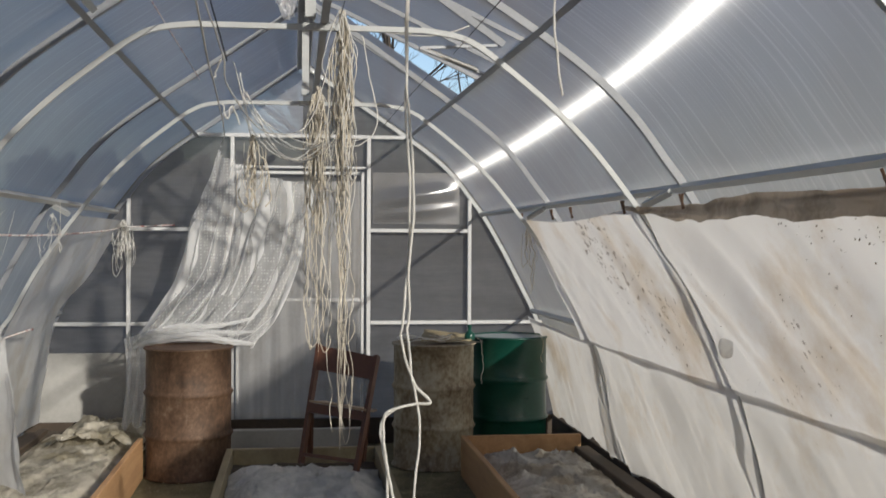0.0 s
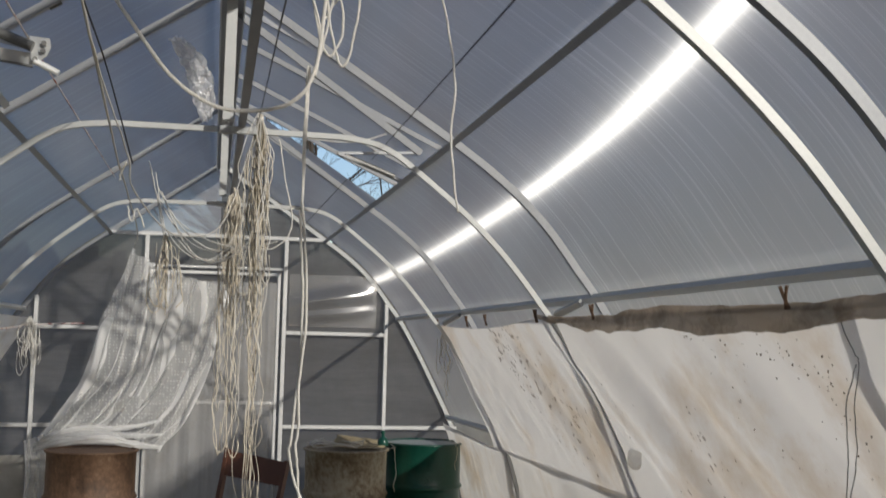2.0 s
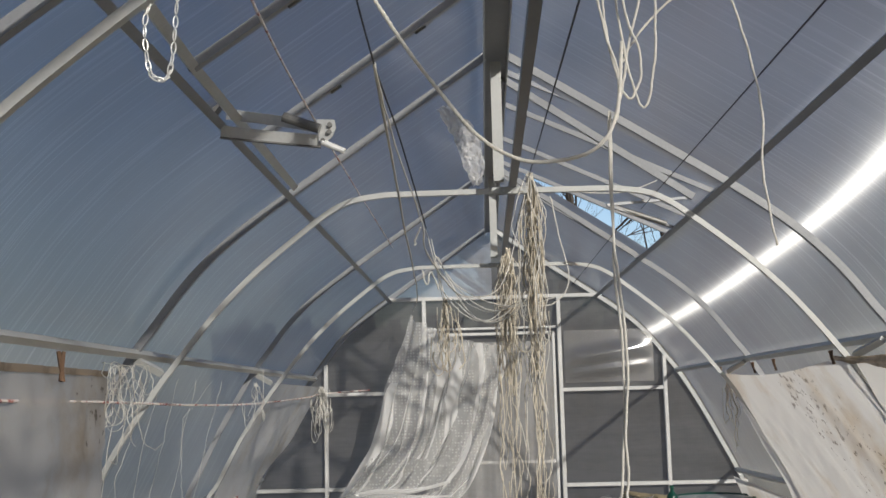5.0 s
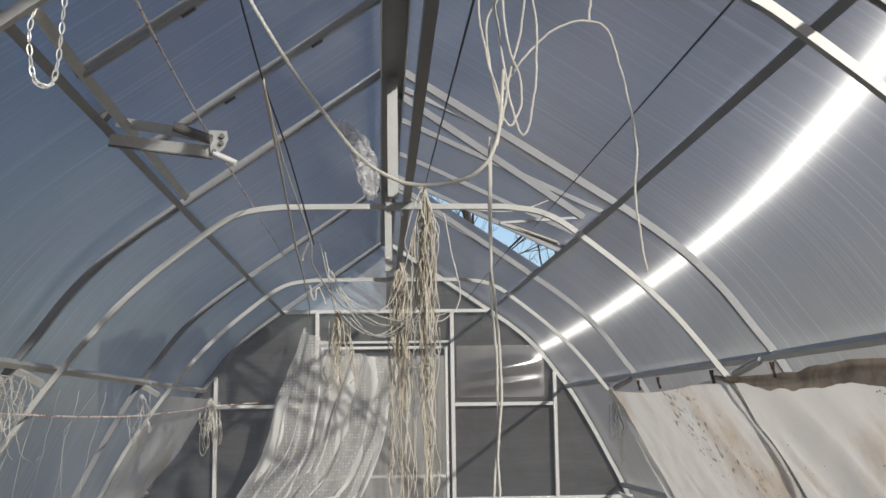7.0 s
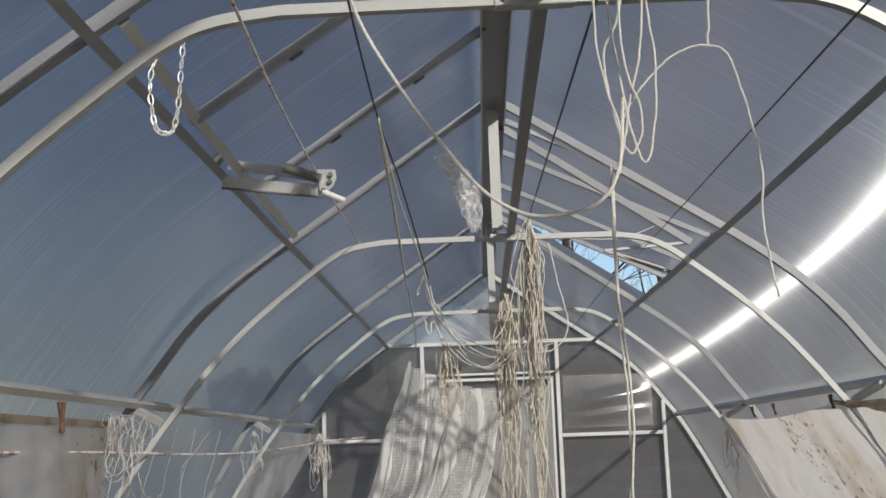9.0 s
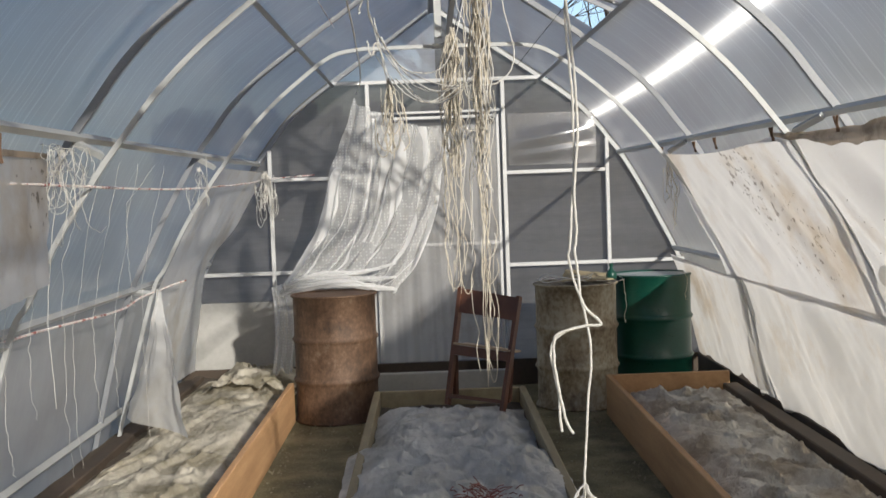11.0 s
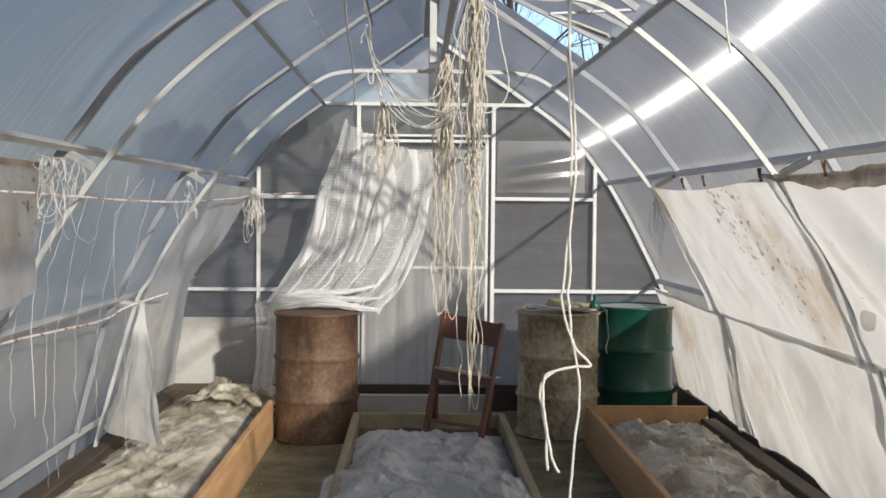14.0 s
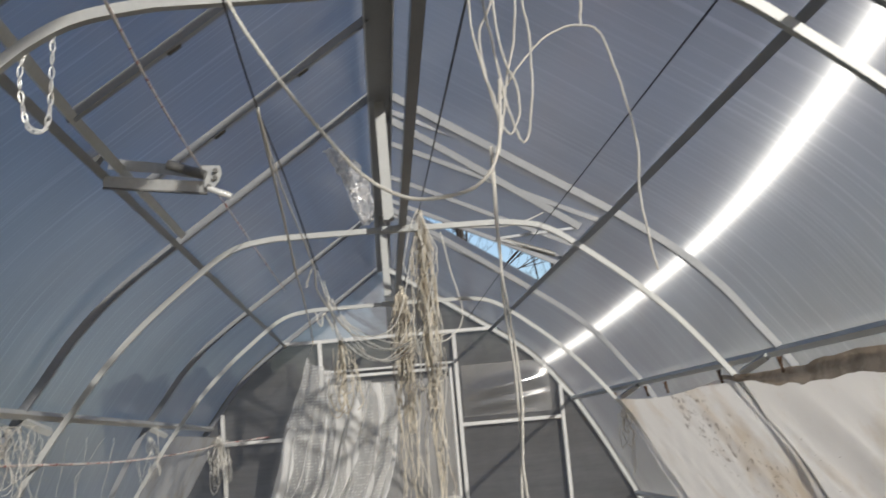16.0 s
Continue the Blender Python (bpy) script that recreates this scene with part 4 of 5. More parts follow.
def curtain_f(u, v):
    a, b = along(C_LEFT, v), along(C_RIGHT, v)
    q = a.lerp(b, u)
    q.z -= 0.05 * math.sin(math.pi * u) * (1 - v) ** 2 - 0.13 * math.sin(math.pi * u) * v ** 4
    w = u + 0.17 * fbm(u * 2.3, v * 0.9, 2) * (0.6 + 0.7 * v)
    ph = 2 * math.pi * w * 6.0
    q.y += (0.055 * math.sin(ph) + 0.022 * math.sin(2.3 * ph + 1 + 2 * v) + 0.012 * fbm(u * 18, v * 5, 4)) * (0.45 + 0.9 * v * (1 - v) + 0.3 * v)
    q.x += 0.025 * math.cos(ph) + 0.010 * math.cos(2.3 * ph)
    return q


part("curtain_panel", grid(curtain_f, 190, 70), M_TULLE, curtain, shade=True)
rng = random.Random(11)
for k in range(15):
    u0 = (k + 0.5) / 15 + rng.uniform(-0.03, 0.03)
    wd = rng.choice((0.008, 0.014, 0.03, 0.05))
    v0, v1 = rng.choice(((0, 1), (0, 1), (0, 0.7), (0.35, 1)))
    dr = rng.uniform(-0.08, 0.08)

    def fold_f(u, v, u0=u0, wd=wd, v0=v0, v1=v1, dr=dr):
        t = lerp(v0, v1, v)
        q = curtain_f(min(max(u0 + dr * t + (u - 0.5) * wd * (0.5 + 0.8 * math.sin(math.pi * min(1, v * 1.1))), 0), 1), t)
        return q + Vector((0, -0.006 - 0.012 * math.sin(math.pi * u), 0))
    part("curtain_fold", grid(fold_f, 4, 50), M_TULLE_DENSE, curtain, shade=True)


def gather(k, seed):
    """One thick gathered fold of the hem, slung from the curtain's corner over the drum's rim."""
    rng = random.Random(seed)
    up = 0.034 * k + rng.uniform(-0.006, 0.006)
    line = [(-1.20, 7.90, 0.80 + 0.4 * up), (-1.06, 7.80, 0.865 + up * 0.8), (-0.86, 7.70 + 0.05 * k, 0.90 + up), (-0.66, 7.66 + 0.06 * k, 0.905 + up * 0.9), (-0.50, 7.68 + 0.07 * k, 0.875 + 1.6 * up), (-0.34, 7.84 + 0.03 * k, 0.84 + 2.6 * up)]
    fat = rng.uniform(0.012, 0.020)

    def f(u, v):
        p = along(line, u)
        a = 2 * math.pi * v
        r = fat * (0.45 + 0.75 * math.sin(math.pi * min(1, 0.06 + u * 0.9)) + 0.35 * fbm(u * 6, 3, seed)) * (1 + 0.30 * math.sin(5 * a + u * 14) + 0.16 * math.sin(9 * a - u * 20))
        return p + Vector((0.25 * r * math.sin(a), 1.4 * r * math.cos(a), r * math.sin(a)))
    return f


for k in range(3):
    part("gathered_hem", grid(gather(k, 40 + k), 70, 36), M_TULLE_DENSE if k != 1 else M_TULLE_TAIL, curtain, shade=True)


def tail_f(u, v):
    x = lerp(lerp(-1.23, -1.10, u), lerp(-1.235, -1.09, u), v) + 0.02 * math.sin(v * 4)
    return Vector((x, 7.86 + 0.030 * math.sin(u * 15 + v * 1.5) + 0.02 * fbm(u * 4, v * 3, 2), lerp(0.88 + 0.04 * u, 0.27 + 0.05 * fbm(u * 3, 0, 4), v)))


part("curtain_tail", grid(tail_f, 40, 40), M_TULLE_TAIL, curtain, shade=True)

door_curtain = thing("door_curtain", "sheer greyish film hanging across the doorway", "curtain", at=(-0.03, 8.46, 0.2))
bm = grid(lambda u, v: Vector((lerp(-0.50, 0.44, u), 8.46 + 0.022 * fbm(u * 5, v * 0.7, 1, 3) + 0.010 * fbm(u * 16, v * 1.2, 4, 2), lerp(2.02, 0.22, v))), 120, 20)
part("film", bm, M_SHEER, door_curtain, shade=True)

# ---- roof vent, opener, foil ----
vent = thing("roof_vent", "raised roof vent flap of polycarbonate on a steel frame", "vent", at=(0.5, 5.3, 2.7))
HINGE, TIP = Vector((0.05, 0, 2.915)), Vector((0.985, 0, 2.475))
for y in (4.46, 4.95, 5.6, 6.16):
    part("flap_rafter", bar([HINGE + Vector((0, y, 0)), TIP + Vector((0, y, 0))], 0.022, 0.022, (0, 1, 0)), M_RIB, vent)
part("flap_edge", bar([TIP + Vector((0, 4.45, 0)), TIP + Vector((0, 6.18, 0))], 0.022, 0.026, (1, 0, 0)), M_TUBE, vent)
part("flap_sheet", grid(lambda u, v: HINGE.lerp(TIP, u) + Vector((0, lerp(4.44, 6.19, v), 0.022)), 6, 6), M_SHEET, vent).visible_shadow = False
part("opener_arm", bar([(0.835, 5.22, 2.365), (0.52, 5.16, 2.47)], 0.024, 0.012, (0, 1, 0)), M_RIB, vent)
part("opener_arm", bar([(0.52, 5.16, 2.47), (0.93, 5.22, 2.505)], 0.024, 0.012, (0, 1, 0)), M_RIB, vent)
part("opener_cylinder", bar([(0.56, 5.17, 2.462), (0.80, 5.20, 2.38)], 0.013, 0, None, 10), M_DARKSTEEL, vent)
for y in (4.44, 6.18):
    bm = bar([(0.03, y, 2.885), (0.785, y, 2.365)], 0.024, 0.028, (0, 1, 0))
    solo("rafter", bm, M_RIB, "pale grey tube rafter beside the roof vent", "rafter", "rafters", "structure")
for y in (2.61, 3.36):
    bm = bar([(-0.03, y, 2.895), (-0.775, y, 2.385)], 0.026, 0.024, (0, 1, 0))
    rafter = solo("rafter", bm, M_RIB, "pale grey tube rafter of the closed roof vent", "rafter", "rafters", "structure")
    for t in (0.3, 0.66):
        clip = bmesh.new()
        p = Vector((-0.03, y, 2.895)).lerp(Vector((-0.775, y, 2.385)), t) + Vector((0.008, 0.006, -0.012))
        sweep(clip, [p - Vector((0.016, 0, 0.011)), p, p + Vector((0.016, 0, 0.011))], 0.010, 0.008, (0, 1, 0))
        part("sheet_clip", clip, M_DARKSTEEL, rafter)
solo("vent_rail", bar([(-0.745, 2.0, 2.40), (-0.762, 2.6, 2.392), (-0.77, 4.08, 2.385)], 0.026, 0.020, (0.7, 0, 0.7)), M_GALV, "steel rail along the lower edge of the closed vent", "rail", kind="structure")
opener = thing("vent_opener", "galvanised steel arm opener fixed under the closed vent", "opener", at=(-0.7, 3.04, 2.3))
part("wide_arm", bar([(-0.795, 3.03, 2.335), (-0.66, 3.04, 2.318), (-0.515, 3.05, 2.303)], 0.008, 0.036, (0, 1, 0.12)), M_GALV, opener)
part("wide_arm", bar([(-0.795, 3.10, 2.405), (-0.66, 3.10, 2.383), (-0.53, 3.08, 2.352)], 0.008, 0.030, (0, 1, 0.12)), M_GALV, opener)
part("lip", bar([(-0.795, 3.02, 2.316), (-0.515, 3.04, 2.284)], 0.016, 0.004, (0, 1, 0)), M_DARKSTEEL, opener)
part("cylinder", bar([(-0.618, 3.02, 2.370), (-0.515, 3.02, 2.332)], 0.014, 0, None, 12), M_DARKSTEEL, opener)
plate = bmesh.new()
rim = [(-0.527, 2.364), (-0.476, 2.361), (-0.472, 2.338), (-0.482, 2.314), (-0.507, 2.289), (-0.520, 2.30)]
front, rear = [[plate.verts.new((x, y, z)) for x, z in rim] for y in (3.035, 3.043)]
plate.faces.new(front)
plate.faces.new(rear[::-1])
for k in range(len(rim)):
    plate.faces.new((front[k], rear[k], rear[(k + 1) % len(rim)], front[(k + 1) % len(rim)]))
end_plate = part("end_plate", plate, M_GALV, opener)
for x, z in ((-0.488, 2.345), (-0.490, 2.325), (-0.508, 2.300)):
    part("bolt", bar([(x, 3.034, z), (x, 3.022, z)], 0.007, 0, None, 8), M_DARKSTEEL, end_plate)
part("piston_rod", bar([(-0.510, 3.03, 2.297), (-0.448, 3.03, 2.268)], 0.009, 0, None, 10), M_CHAIN, opener)
part("clamp", bar([(-0.83, 3.04, 2.395), (-0.80, 3.04, 2.435)], 0.04, 0.035, (0, 1, 0)), M_DARKSTEEL, opener)
part("clamp_screw", bar([(-0.80, 3.02, 2.43), (-0.785, 3.02, 2.452)], 0.006, 0, None, 8), M_DARKSTEEL, opener)


# strip shaped and whitened to stand for the sun glint beside the ridge
FILM_A = [(-0.246, 4.5, 2.78), (-0.186, 4.5, 2.677), (-0.143, 4.5, 2.554), (-0.10, 4.5, 2.447)]
FILM_B = [(-0.194, 4.5, 2.80), (-0.113, 4.5, 2.723), (-0.058, 4.5, 2.611), (-0.057, 4.5, 2.467)]


def film_f(u, v):
    q = along(FILM_A, v).lerp(along(FILM_B, v), u)
    q.y += 0.05 * fbm(u * 3, v * 7, 6, 3) + 0.02 * abs(fbm(u * 9, v * 16, 2, 2))
    q.x += 0.010 * fbm(v * 9, u * 3, 2)
    return q


bm = grid(film_f, 24, 110)
M_FOIL = thin_cloth("glint_white_film", (0.94, 0.94, 0.95), 0.04, 0.7, sheen=0.25)
solo("glint_film", bm, M_FOIL, "crumpled film strip, whitened for the sun glint under the ridge", "film", shade=True)


def bulge_f(u, v):
    x, z = lerp(0.54, 1.22, u), lerp(1.70, 2.10, v)
    ridge = math.exp(-((v - 0.42 - 0.25 * u) / 0.16) ** 2) * math.sin(math.pi * u) + 0.5 * math.exp(-((v - 0.15 - 0.2 * u) / 0.1) ** 2) * math.sin(math.pi * u)
    return Vector((x, END - 0.012 - 0.055 * ridge, z))


M_CLEARFILM = thin_cloth("grey_clear_film", (0.30, 0.29, 0.28), 0.78, 0.3, sheen=0.16)
solo("loose_film", grid(bulge_f, 40, 40), M_CLEARFILM, "loose shiny film bulging from the end wall", "film", shade=True)


def link_chain(name, pts, mat, label):
    """A chain of round links, every other one turned."""
    c = thing(name, label, "chain", at=pts[0])
    n = int(sum((Vector(b) - Vector(a)).length for a, b in zip(pts, pts[1:])) / 0.017)
    bm = bmesh.new()
    for k in range(n):
        p, q = along(pts, k / n), along(pts, (k + 1) / n)
        t = (q - p).normalized()
        s = t.orthogonal().normalized()
        if k % 2:
            s = t.cross(s)
        mid = (p + q) / 2
        ring = [mid + t * 0.0115 * math.cos(a) + s * 0.0048 * math.sin(a) for a in [j * math.pi / 5 for j in range(11)]]
        sweep(bm, ring, 0.0015, 0, None, 5)
    part("chain_loop", bm, mat, c)
    return c


link_chain("steel_chain", [(-0.673, 1.99, 2.330), (-0.688, 1.99, 2.281), (-0.683, 1.99, 2.214), (-0.672, 1.99, 2.176), (-0.646, 1.99, 2.172), (-0.635, 1.99, 2.212), (-0.630, 1.99, 2.279), (-0.626, 1.99, 2.345), (-0.622, 1.99, 2.36)], M_CHAIN, "short zinc chain hanging in a loop from the arch")

# ---- ropes and strings ----
def strand(bm, pts, r, wob=0.0, seed=0, n=24, sides=5):
    out = []
    for k in range(n + 1):
        p = along(pts, k / n)
        if wob:
            p = p + Vector((wob * fbm(k * 0.35, seed, 1), wob * fbm(k * 0.35, seed, 5), 0))
        out.append(p)
    sweep(bm, out, r, 0, None, sides)


def twisted(bm, pts, r, wob, seed):
    """A laid rope of three yarns wound about one another."""
    ln = sum((Vector(b) - Vector(a)).length for a, b in zip(pts, pts[1:]))
    n = max(24, int(ln / (r * 1.5)))
    core = []
    for k in range(n + 1):
        s = k / n * ln
        core.append(along(pts, k / n) + Vector((wob * fbm(s * 14, seed, 1), wob * fbm(s * 14, seed, 5), 0)))
    for j in range(3):
        out = []
        for k, p in enumerate(core):
            t = (core[min(k + 1, n)] - core[max(k - 1, 0)]).normalized()
            a = (Vector((0, 1, 0)) - t * t.y).normalized()
            g = k / n * ln / (r * 7) * 2 * math.pi + j * 2.094
            out.append(p + (a * math.cos(g) + t.cross(a) * math.sin(g)) * r * 0.36)
        sweep(bm, out, r * 0.62, 0, None, 5)


def rope(name, strands, mat, label, r, wob=0.002, category="rope", laid=False):
    if len(strands) == 1:
        bm = bmesh.new()
        if laid:
            twisted(bm, strands[0], r, wob, 1.0)
        else:
            strand(bm, strands[0], r, wob, 1.0, max(16, 6 * len(strands[0])), 6)
        return solo(name, bm, mat, label, category, "ropes", shade=True)
    t = thing(name, label, category, "ropes", at=strands[0][0])
    for k, pts in enumerate(strands):
        bm = bmesh.new()
        if laid:
            twisted(bm, pts, r, wob, k * 3.3)
        else:
            strand(bm, pts, r, wob, k * 3.3, max(16, 6 * len(pts)), 6)
        part("strand", bm, mat, t, shade=True)
    return t


rope("slack_rope", [[(-0.239, 1.216, 2.169), (-0.216, 1.250, 2.079), (-0.171, 1.250, 1.994), (-0.126, 1.250, 1.926), (-0.080, 1.250, 1.866), (-0.035, 1.250, 1.835), (0.010, 1.250, 1.830), (0.055, 1.250, 1.843), (0.080, 1.250, 1.881), (0.089, 1.250, 1.965)]], M_ROPE, "thick white rope hanging in a slack curve", 0.0026, 0.001, laid=True)
rope("looped_rope", [
    [(0.067, 1.250, 2.450), (0.062, 1.250, 2.079), (0.067, 1.250, 1.999), (0.084, 1.250, 1.920), (0.080, 1.250, 1.875)],
    [(0.078, 1.250, 2.450), (0.095, 1.250, 2.113), (0.072, 1.261, 2.022), (0.078, 1.250, 1.943), (0.095, 1.250, 1.898), (0.110, 1.250, 1.943), (0.089, 1.239, 2.056), (0.112, 1.250, 2.450)],
    [(0.106, 1.250, 2.450), (0.123, 1.250, 2.090), (0.129, 1.250, 1.999), (0.120, 1.250, 1.909), (0.106, 1.250, 1.892), (0.089, 1.250, 1.977), (0.078, 1.261, 2.113), (0.067, 1.261, 2.450)],
    [(0.123, 1.261, 2.450), (0.118, 1.250, 2.079), (0.098, 1.250, 1.965), (0.085, 1.250, 1.898)]], M_ROPE, "white rope wound in loose hanging loops", 0.0017, 0.0015, laid=True)
rope("hanging_rope", [
    [(0.073, 1.262, 1.888), (0.071, 1.262, 1.784), (0.073, 1.258, 1.719), (0.079, 1.262, 1.650), (0.080, 1.260, 1.592), (0.075, 1.260, 1.533), (0.075, 1.260, 1.477), (0.073, 1.260, 1.455), (0.077, 1.260, 1.420), (0.086, 1.260, 1.378), (0.087, 1.260, 1.337), (0.082, 1.260, 1.290), (0.078, 1.260, 1.230), (0.077, 1.260, 1.198)],
    [(0.075, 1.266, 1.888), (0.073, 1.266, 1.784), (0.070, 1.262, 1.719), (0.074, 1.258, 1.650), (0.076, 1.264, 1.592), (0.073, 1.264, 1.533), (0.069, 1.260, 1.477), (0.065, 1.260, 1.455), (0.071, 1.260, 1.429), (0.080, 1.260, 1.406)]], M_ROPE, "white rope hanging down in a knotted double strand", 0.0017, 0.002, laid=True)
rope("rope_tail", [
    [(0.080, 1.260, 1.406), (0.090, 1.260, 1.393), (0.101, 1.260, 1.381), (0.083, 1.260, 1.380), (0.061, 1.260, 1.375), (0.048, 1.260, 1.366), (0.047, 1.260, 1.344), (0.051, 1.260, 1.312), (0.058, 1.260, 1.279), (0.066, 1.260, 1.261)],
    [(0.061, 1.262, 1.374), (0.047, 1.262, 1.362), (0.046, 1.262, 1.338), (0.049, 1.262, 1.305), (0.053, 1.262, 1.263)]], M_ROPE, "bent frayed tail of the white rope", 0.0019, 0.004, laid=True)
rng = random.Random(27)
sl = []
for k in range(13):
    side = 1 if k % 3 else -1
    mid = Vector((0.077 + side * rng.uniform(0.002, 0.014), 1.26 + rng.uniform(-0.008, 0.008), 1.186 + rng.uniform(-0.006, 0.006)))
    end = Vector((0.077 + side * rng.uniform(0.018, 0.046), 1.26 + rng.uniform(-0.02, 0.02), 1.196 - rng.uniform(0.022, 0.045)))
    sl.append([(0.077, 1.260, 1.205), mid, mid.lerp(end, 0.55) + Vector((rng.uniform(-0.004, 0.004), 0, 0.004)), end])
rope("rope_tassel", sl, M_ROPE, "frayed knotted end of the white rope", 0.0008, 0.002)
rope("stiff_cable", [[(0.089, 1.261, 1.943), (0.112, 1.250, 1.977), (0.146, 1.250, 2.011), (0.186, 1.250, 2.024), (0.214, 1.250, 2.005), (0.237, 1.250, 1.909), (0.240, 1.250, 1.807), (0.246, 1.250, 1.728)]], M_ROPE, "stiff pale cord arching over and hanging down", 0.0016, 0.004, laid=True)
rope("pale_rope", [[(0.197, 1.273, 2.450), (0.195, 1.250, 2.113), (0.191, 1.250, 2.022)]], M_ROPE, "thin pale rope hanging from the roof", 0.0016)
M_GREYCORD = mottled("grey_cord", [(0.3, (0.20, 0.20, 0.19)), (0.7, (0.34, 0.34, 0.32))], 30, 200, (0.6, 0.8), 0, 0.2)
cord_at = [(1.30, 2.19, 1.70), (1.322, 2.205, 1.636), (1.355, 2.209, 1.577), (1.368, 2.217, 1.555), (1.420, 2.317, 1.46), (1.482, 2.41, 1.335), (1.553, 2.555, 1.193), (1.60, 2.655, 1.105)]
rope("wall_cord", [cord_at, [(x - 0.006, y + 0.03 * math.sin(k), z) for k, (x, y, z) in enumerate(cord_at[3:])]], M_GREYCORD, "thin grey cord hanging over the wall cloth", 0.0014, 0.003)
rope("drum_string", [[(1.19, 7.50, 0.90), (1.20, 7.40, 0.885), (1.205, 7.395, 0.80), (1.215, 7.395, 0.72), (1.20, 7.395, 0.64), (1.205, 7.395, 0.60)], [(1.02, 7.42, 0.885), (1.14, 7.395, 0.88), (1.21, 7.40, 0.89)]], M_TWINE, "frayed string hanging off the grey drum", 0.0028, 0.006)
rope("drum_string", [[(1.66, 7.80, 0.905), (1.70, 7.735, 0.87), (1.705, 7.73, 0.80), (1.69, 7.735, 0.74), (1.70, 7.735, 0.70)]], M_TWINE, "thin string hanging off the green drum", 0.0018, 0.006)
rope("dark_cord", [[(-0.23, 1.2, 2.14), (-0.23, 1.30, 2.11), (-0.23, 1.66, 2.08), (-0.21, 1.90, 2.02), (-0.18, 2.13, 1.90)]], M_CORD, "thin dark cord slung under the roof", 0.0016, 0)
rope("dark_cord", [[(0.07, 1.2, 2.085), (0.07, 1.30, 2.10), (0.12, 4.28, 2.44)]], M_CORD, "thin dark cord slung under the roof", 0.0018, 0)
rope("dark_cord", [[(0.385, 1.2, 2.07), (0.39, 1.30, 2.08), (0.70, 5.3, 2.47)], [(0.66, 5.9, 2.47), (0.44, 6.3, 2.22)]], M_CORD, "thin dark cord running to the roof vent", 0.0018, 0)
rope("dark_cord", [[(0.12, 4.28, 2.44), (0.075, 5.62, 2.34)]], M_CORD, "thin dark cord holding the twine bundles", 0.002, 0)
rope("curtain_string", [[(-0.23, 1.66, 2.08), (-0.28, 3.0, 2.03), (-0.40, 5.5, 2.10), (-0.60, 8.26, 2.26)]], M_ROPE, "white string tied from the cord to the curtain corner", 0.003, 0.003)
rope("cord_string", [[(-0.23, 1.66, 2.08), (-0.215, 1.85, 2.0), (-0.19, 2.1, 1.92), (-0.18, 2.3, 1.86), (-0.12, 3.0, 1.85), (0.0, 3.8, 1.98), (0.10, 4.25, 2.36)], [(-0.19, 2.12, 1.90), (-0.2, 2.14, 1.885), (-0.205, 2.15, 1.87)], [(-0.20, 2.3, 1.84), (-0.19, 2.3, 1.81), (-0.18, 2.3, 1.835), (-0.165, 2.32, 1.80)]], M_ROPE, "loose white string with untied ends", 0.0017, 0.003)
M_PINK = mottled("red_and_white_cord", [(0.38, (0.80, 0.76, 0.72)), (0.52, (0.78, 0.70, 0.66)), (0.58, (0.42, 0.12, 0.10))], 22, 60, (0.6, 0.8), 0, 0.2)
rope("braided_cord", [[(-0.40, 1.3, 2.22), (-0.42, 1.5, 2.21), (-0.53, 3.0, 2.36), (-0.56, 6.0, 2.42)]], M_PINK, "red and white braided cord slung under the roof", 0.0028, 0)
rope("braided_cord", [[(-1.36, 1.5, 1.60), (-1.37, 3.5, 1.60), (-1.37, 5.0, 1.585), (-1.37, 6.2, 1.59), (-1.35, 7.9, 1.63), (-1.31, 8.4, 1.66), (-0.95, 8.45, 1.68)]], M_PINK, "red and white braided cord stretched along the wall", 0.005, 0.004)
rope("braided_cord", [[(-1.78, 3.2, 1.0), (-1.78, 4.66, 0.99), (-1.78, 5.96, 0.945), (-1.74, 6.35, 0.985), (-1.64, 7.0, 1.02)]], M_PINK, "red and white braided cord sagging below the rail", 0.006, 0.004)


def bundle(name, top, width, length, count, mat, label, seed, r=0.0022, tail=0.0, lean=0.0):
    """Many kinked twines tied at the top that hang to different lengths."""
    rng = random.Random(seed)
    t = thing(name, label, "twine", "twine bundles", at=top)
    for k in range(count):
        ln = length * rng.uniform(0.35, 1.0) if rng.random() > tail else length * rng.uniform(0.9, 1.0)
        dx, dy = rng.gauss(0, width), rng.gauss(0, width)
        pts = [Vector(top) + Vector((0.012 * rng.uniform(-1, 1), 0.012 * rng.uniform(-1, 1), 0.01 * rng.uniform(-1, 1)))]
        m = max(8, int(ln / 0.07))
        for j in range(1, m + 1):
            s = j / m
            pts.append(Vector(top) + Vector((dx * min(1, s * ln * 6) + lean * s + 0.9 * width * fbm(s * ln * 4, k * 1.3, 3) + 0.011 * rng.uniform(-1, 1),
                                             dy * min(1, s * ln * 6) + 0.9 * width * fbm(s * ln * 4, k * 1.3, 9) + 0.011 * rng.uniform(-1, 1), -ln * s + 0.012 * rng.uniform(-1, 1))))
        if rng.random() < 0.4:
            p = pts[-1]
            w = rng.uniform(-0.07, 0.07)
            pts += [p + Vector((w * 0.5, 0.01, -0.02)), p + Vector((w, 0.01, 0.03)), p + Vector((w * 0.9, 0.0, rng.uniform(0.06, 0.2)))]
        bm = bmesh.new()
        strand(bm, pts, r * rng.uniform(0.75, 1.2), 0.0, 0, len(pts) * 3, 4)
        part("twine", bm, mat, t, shade=True)
    return t


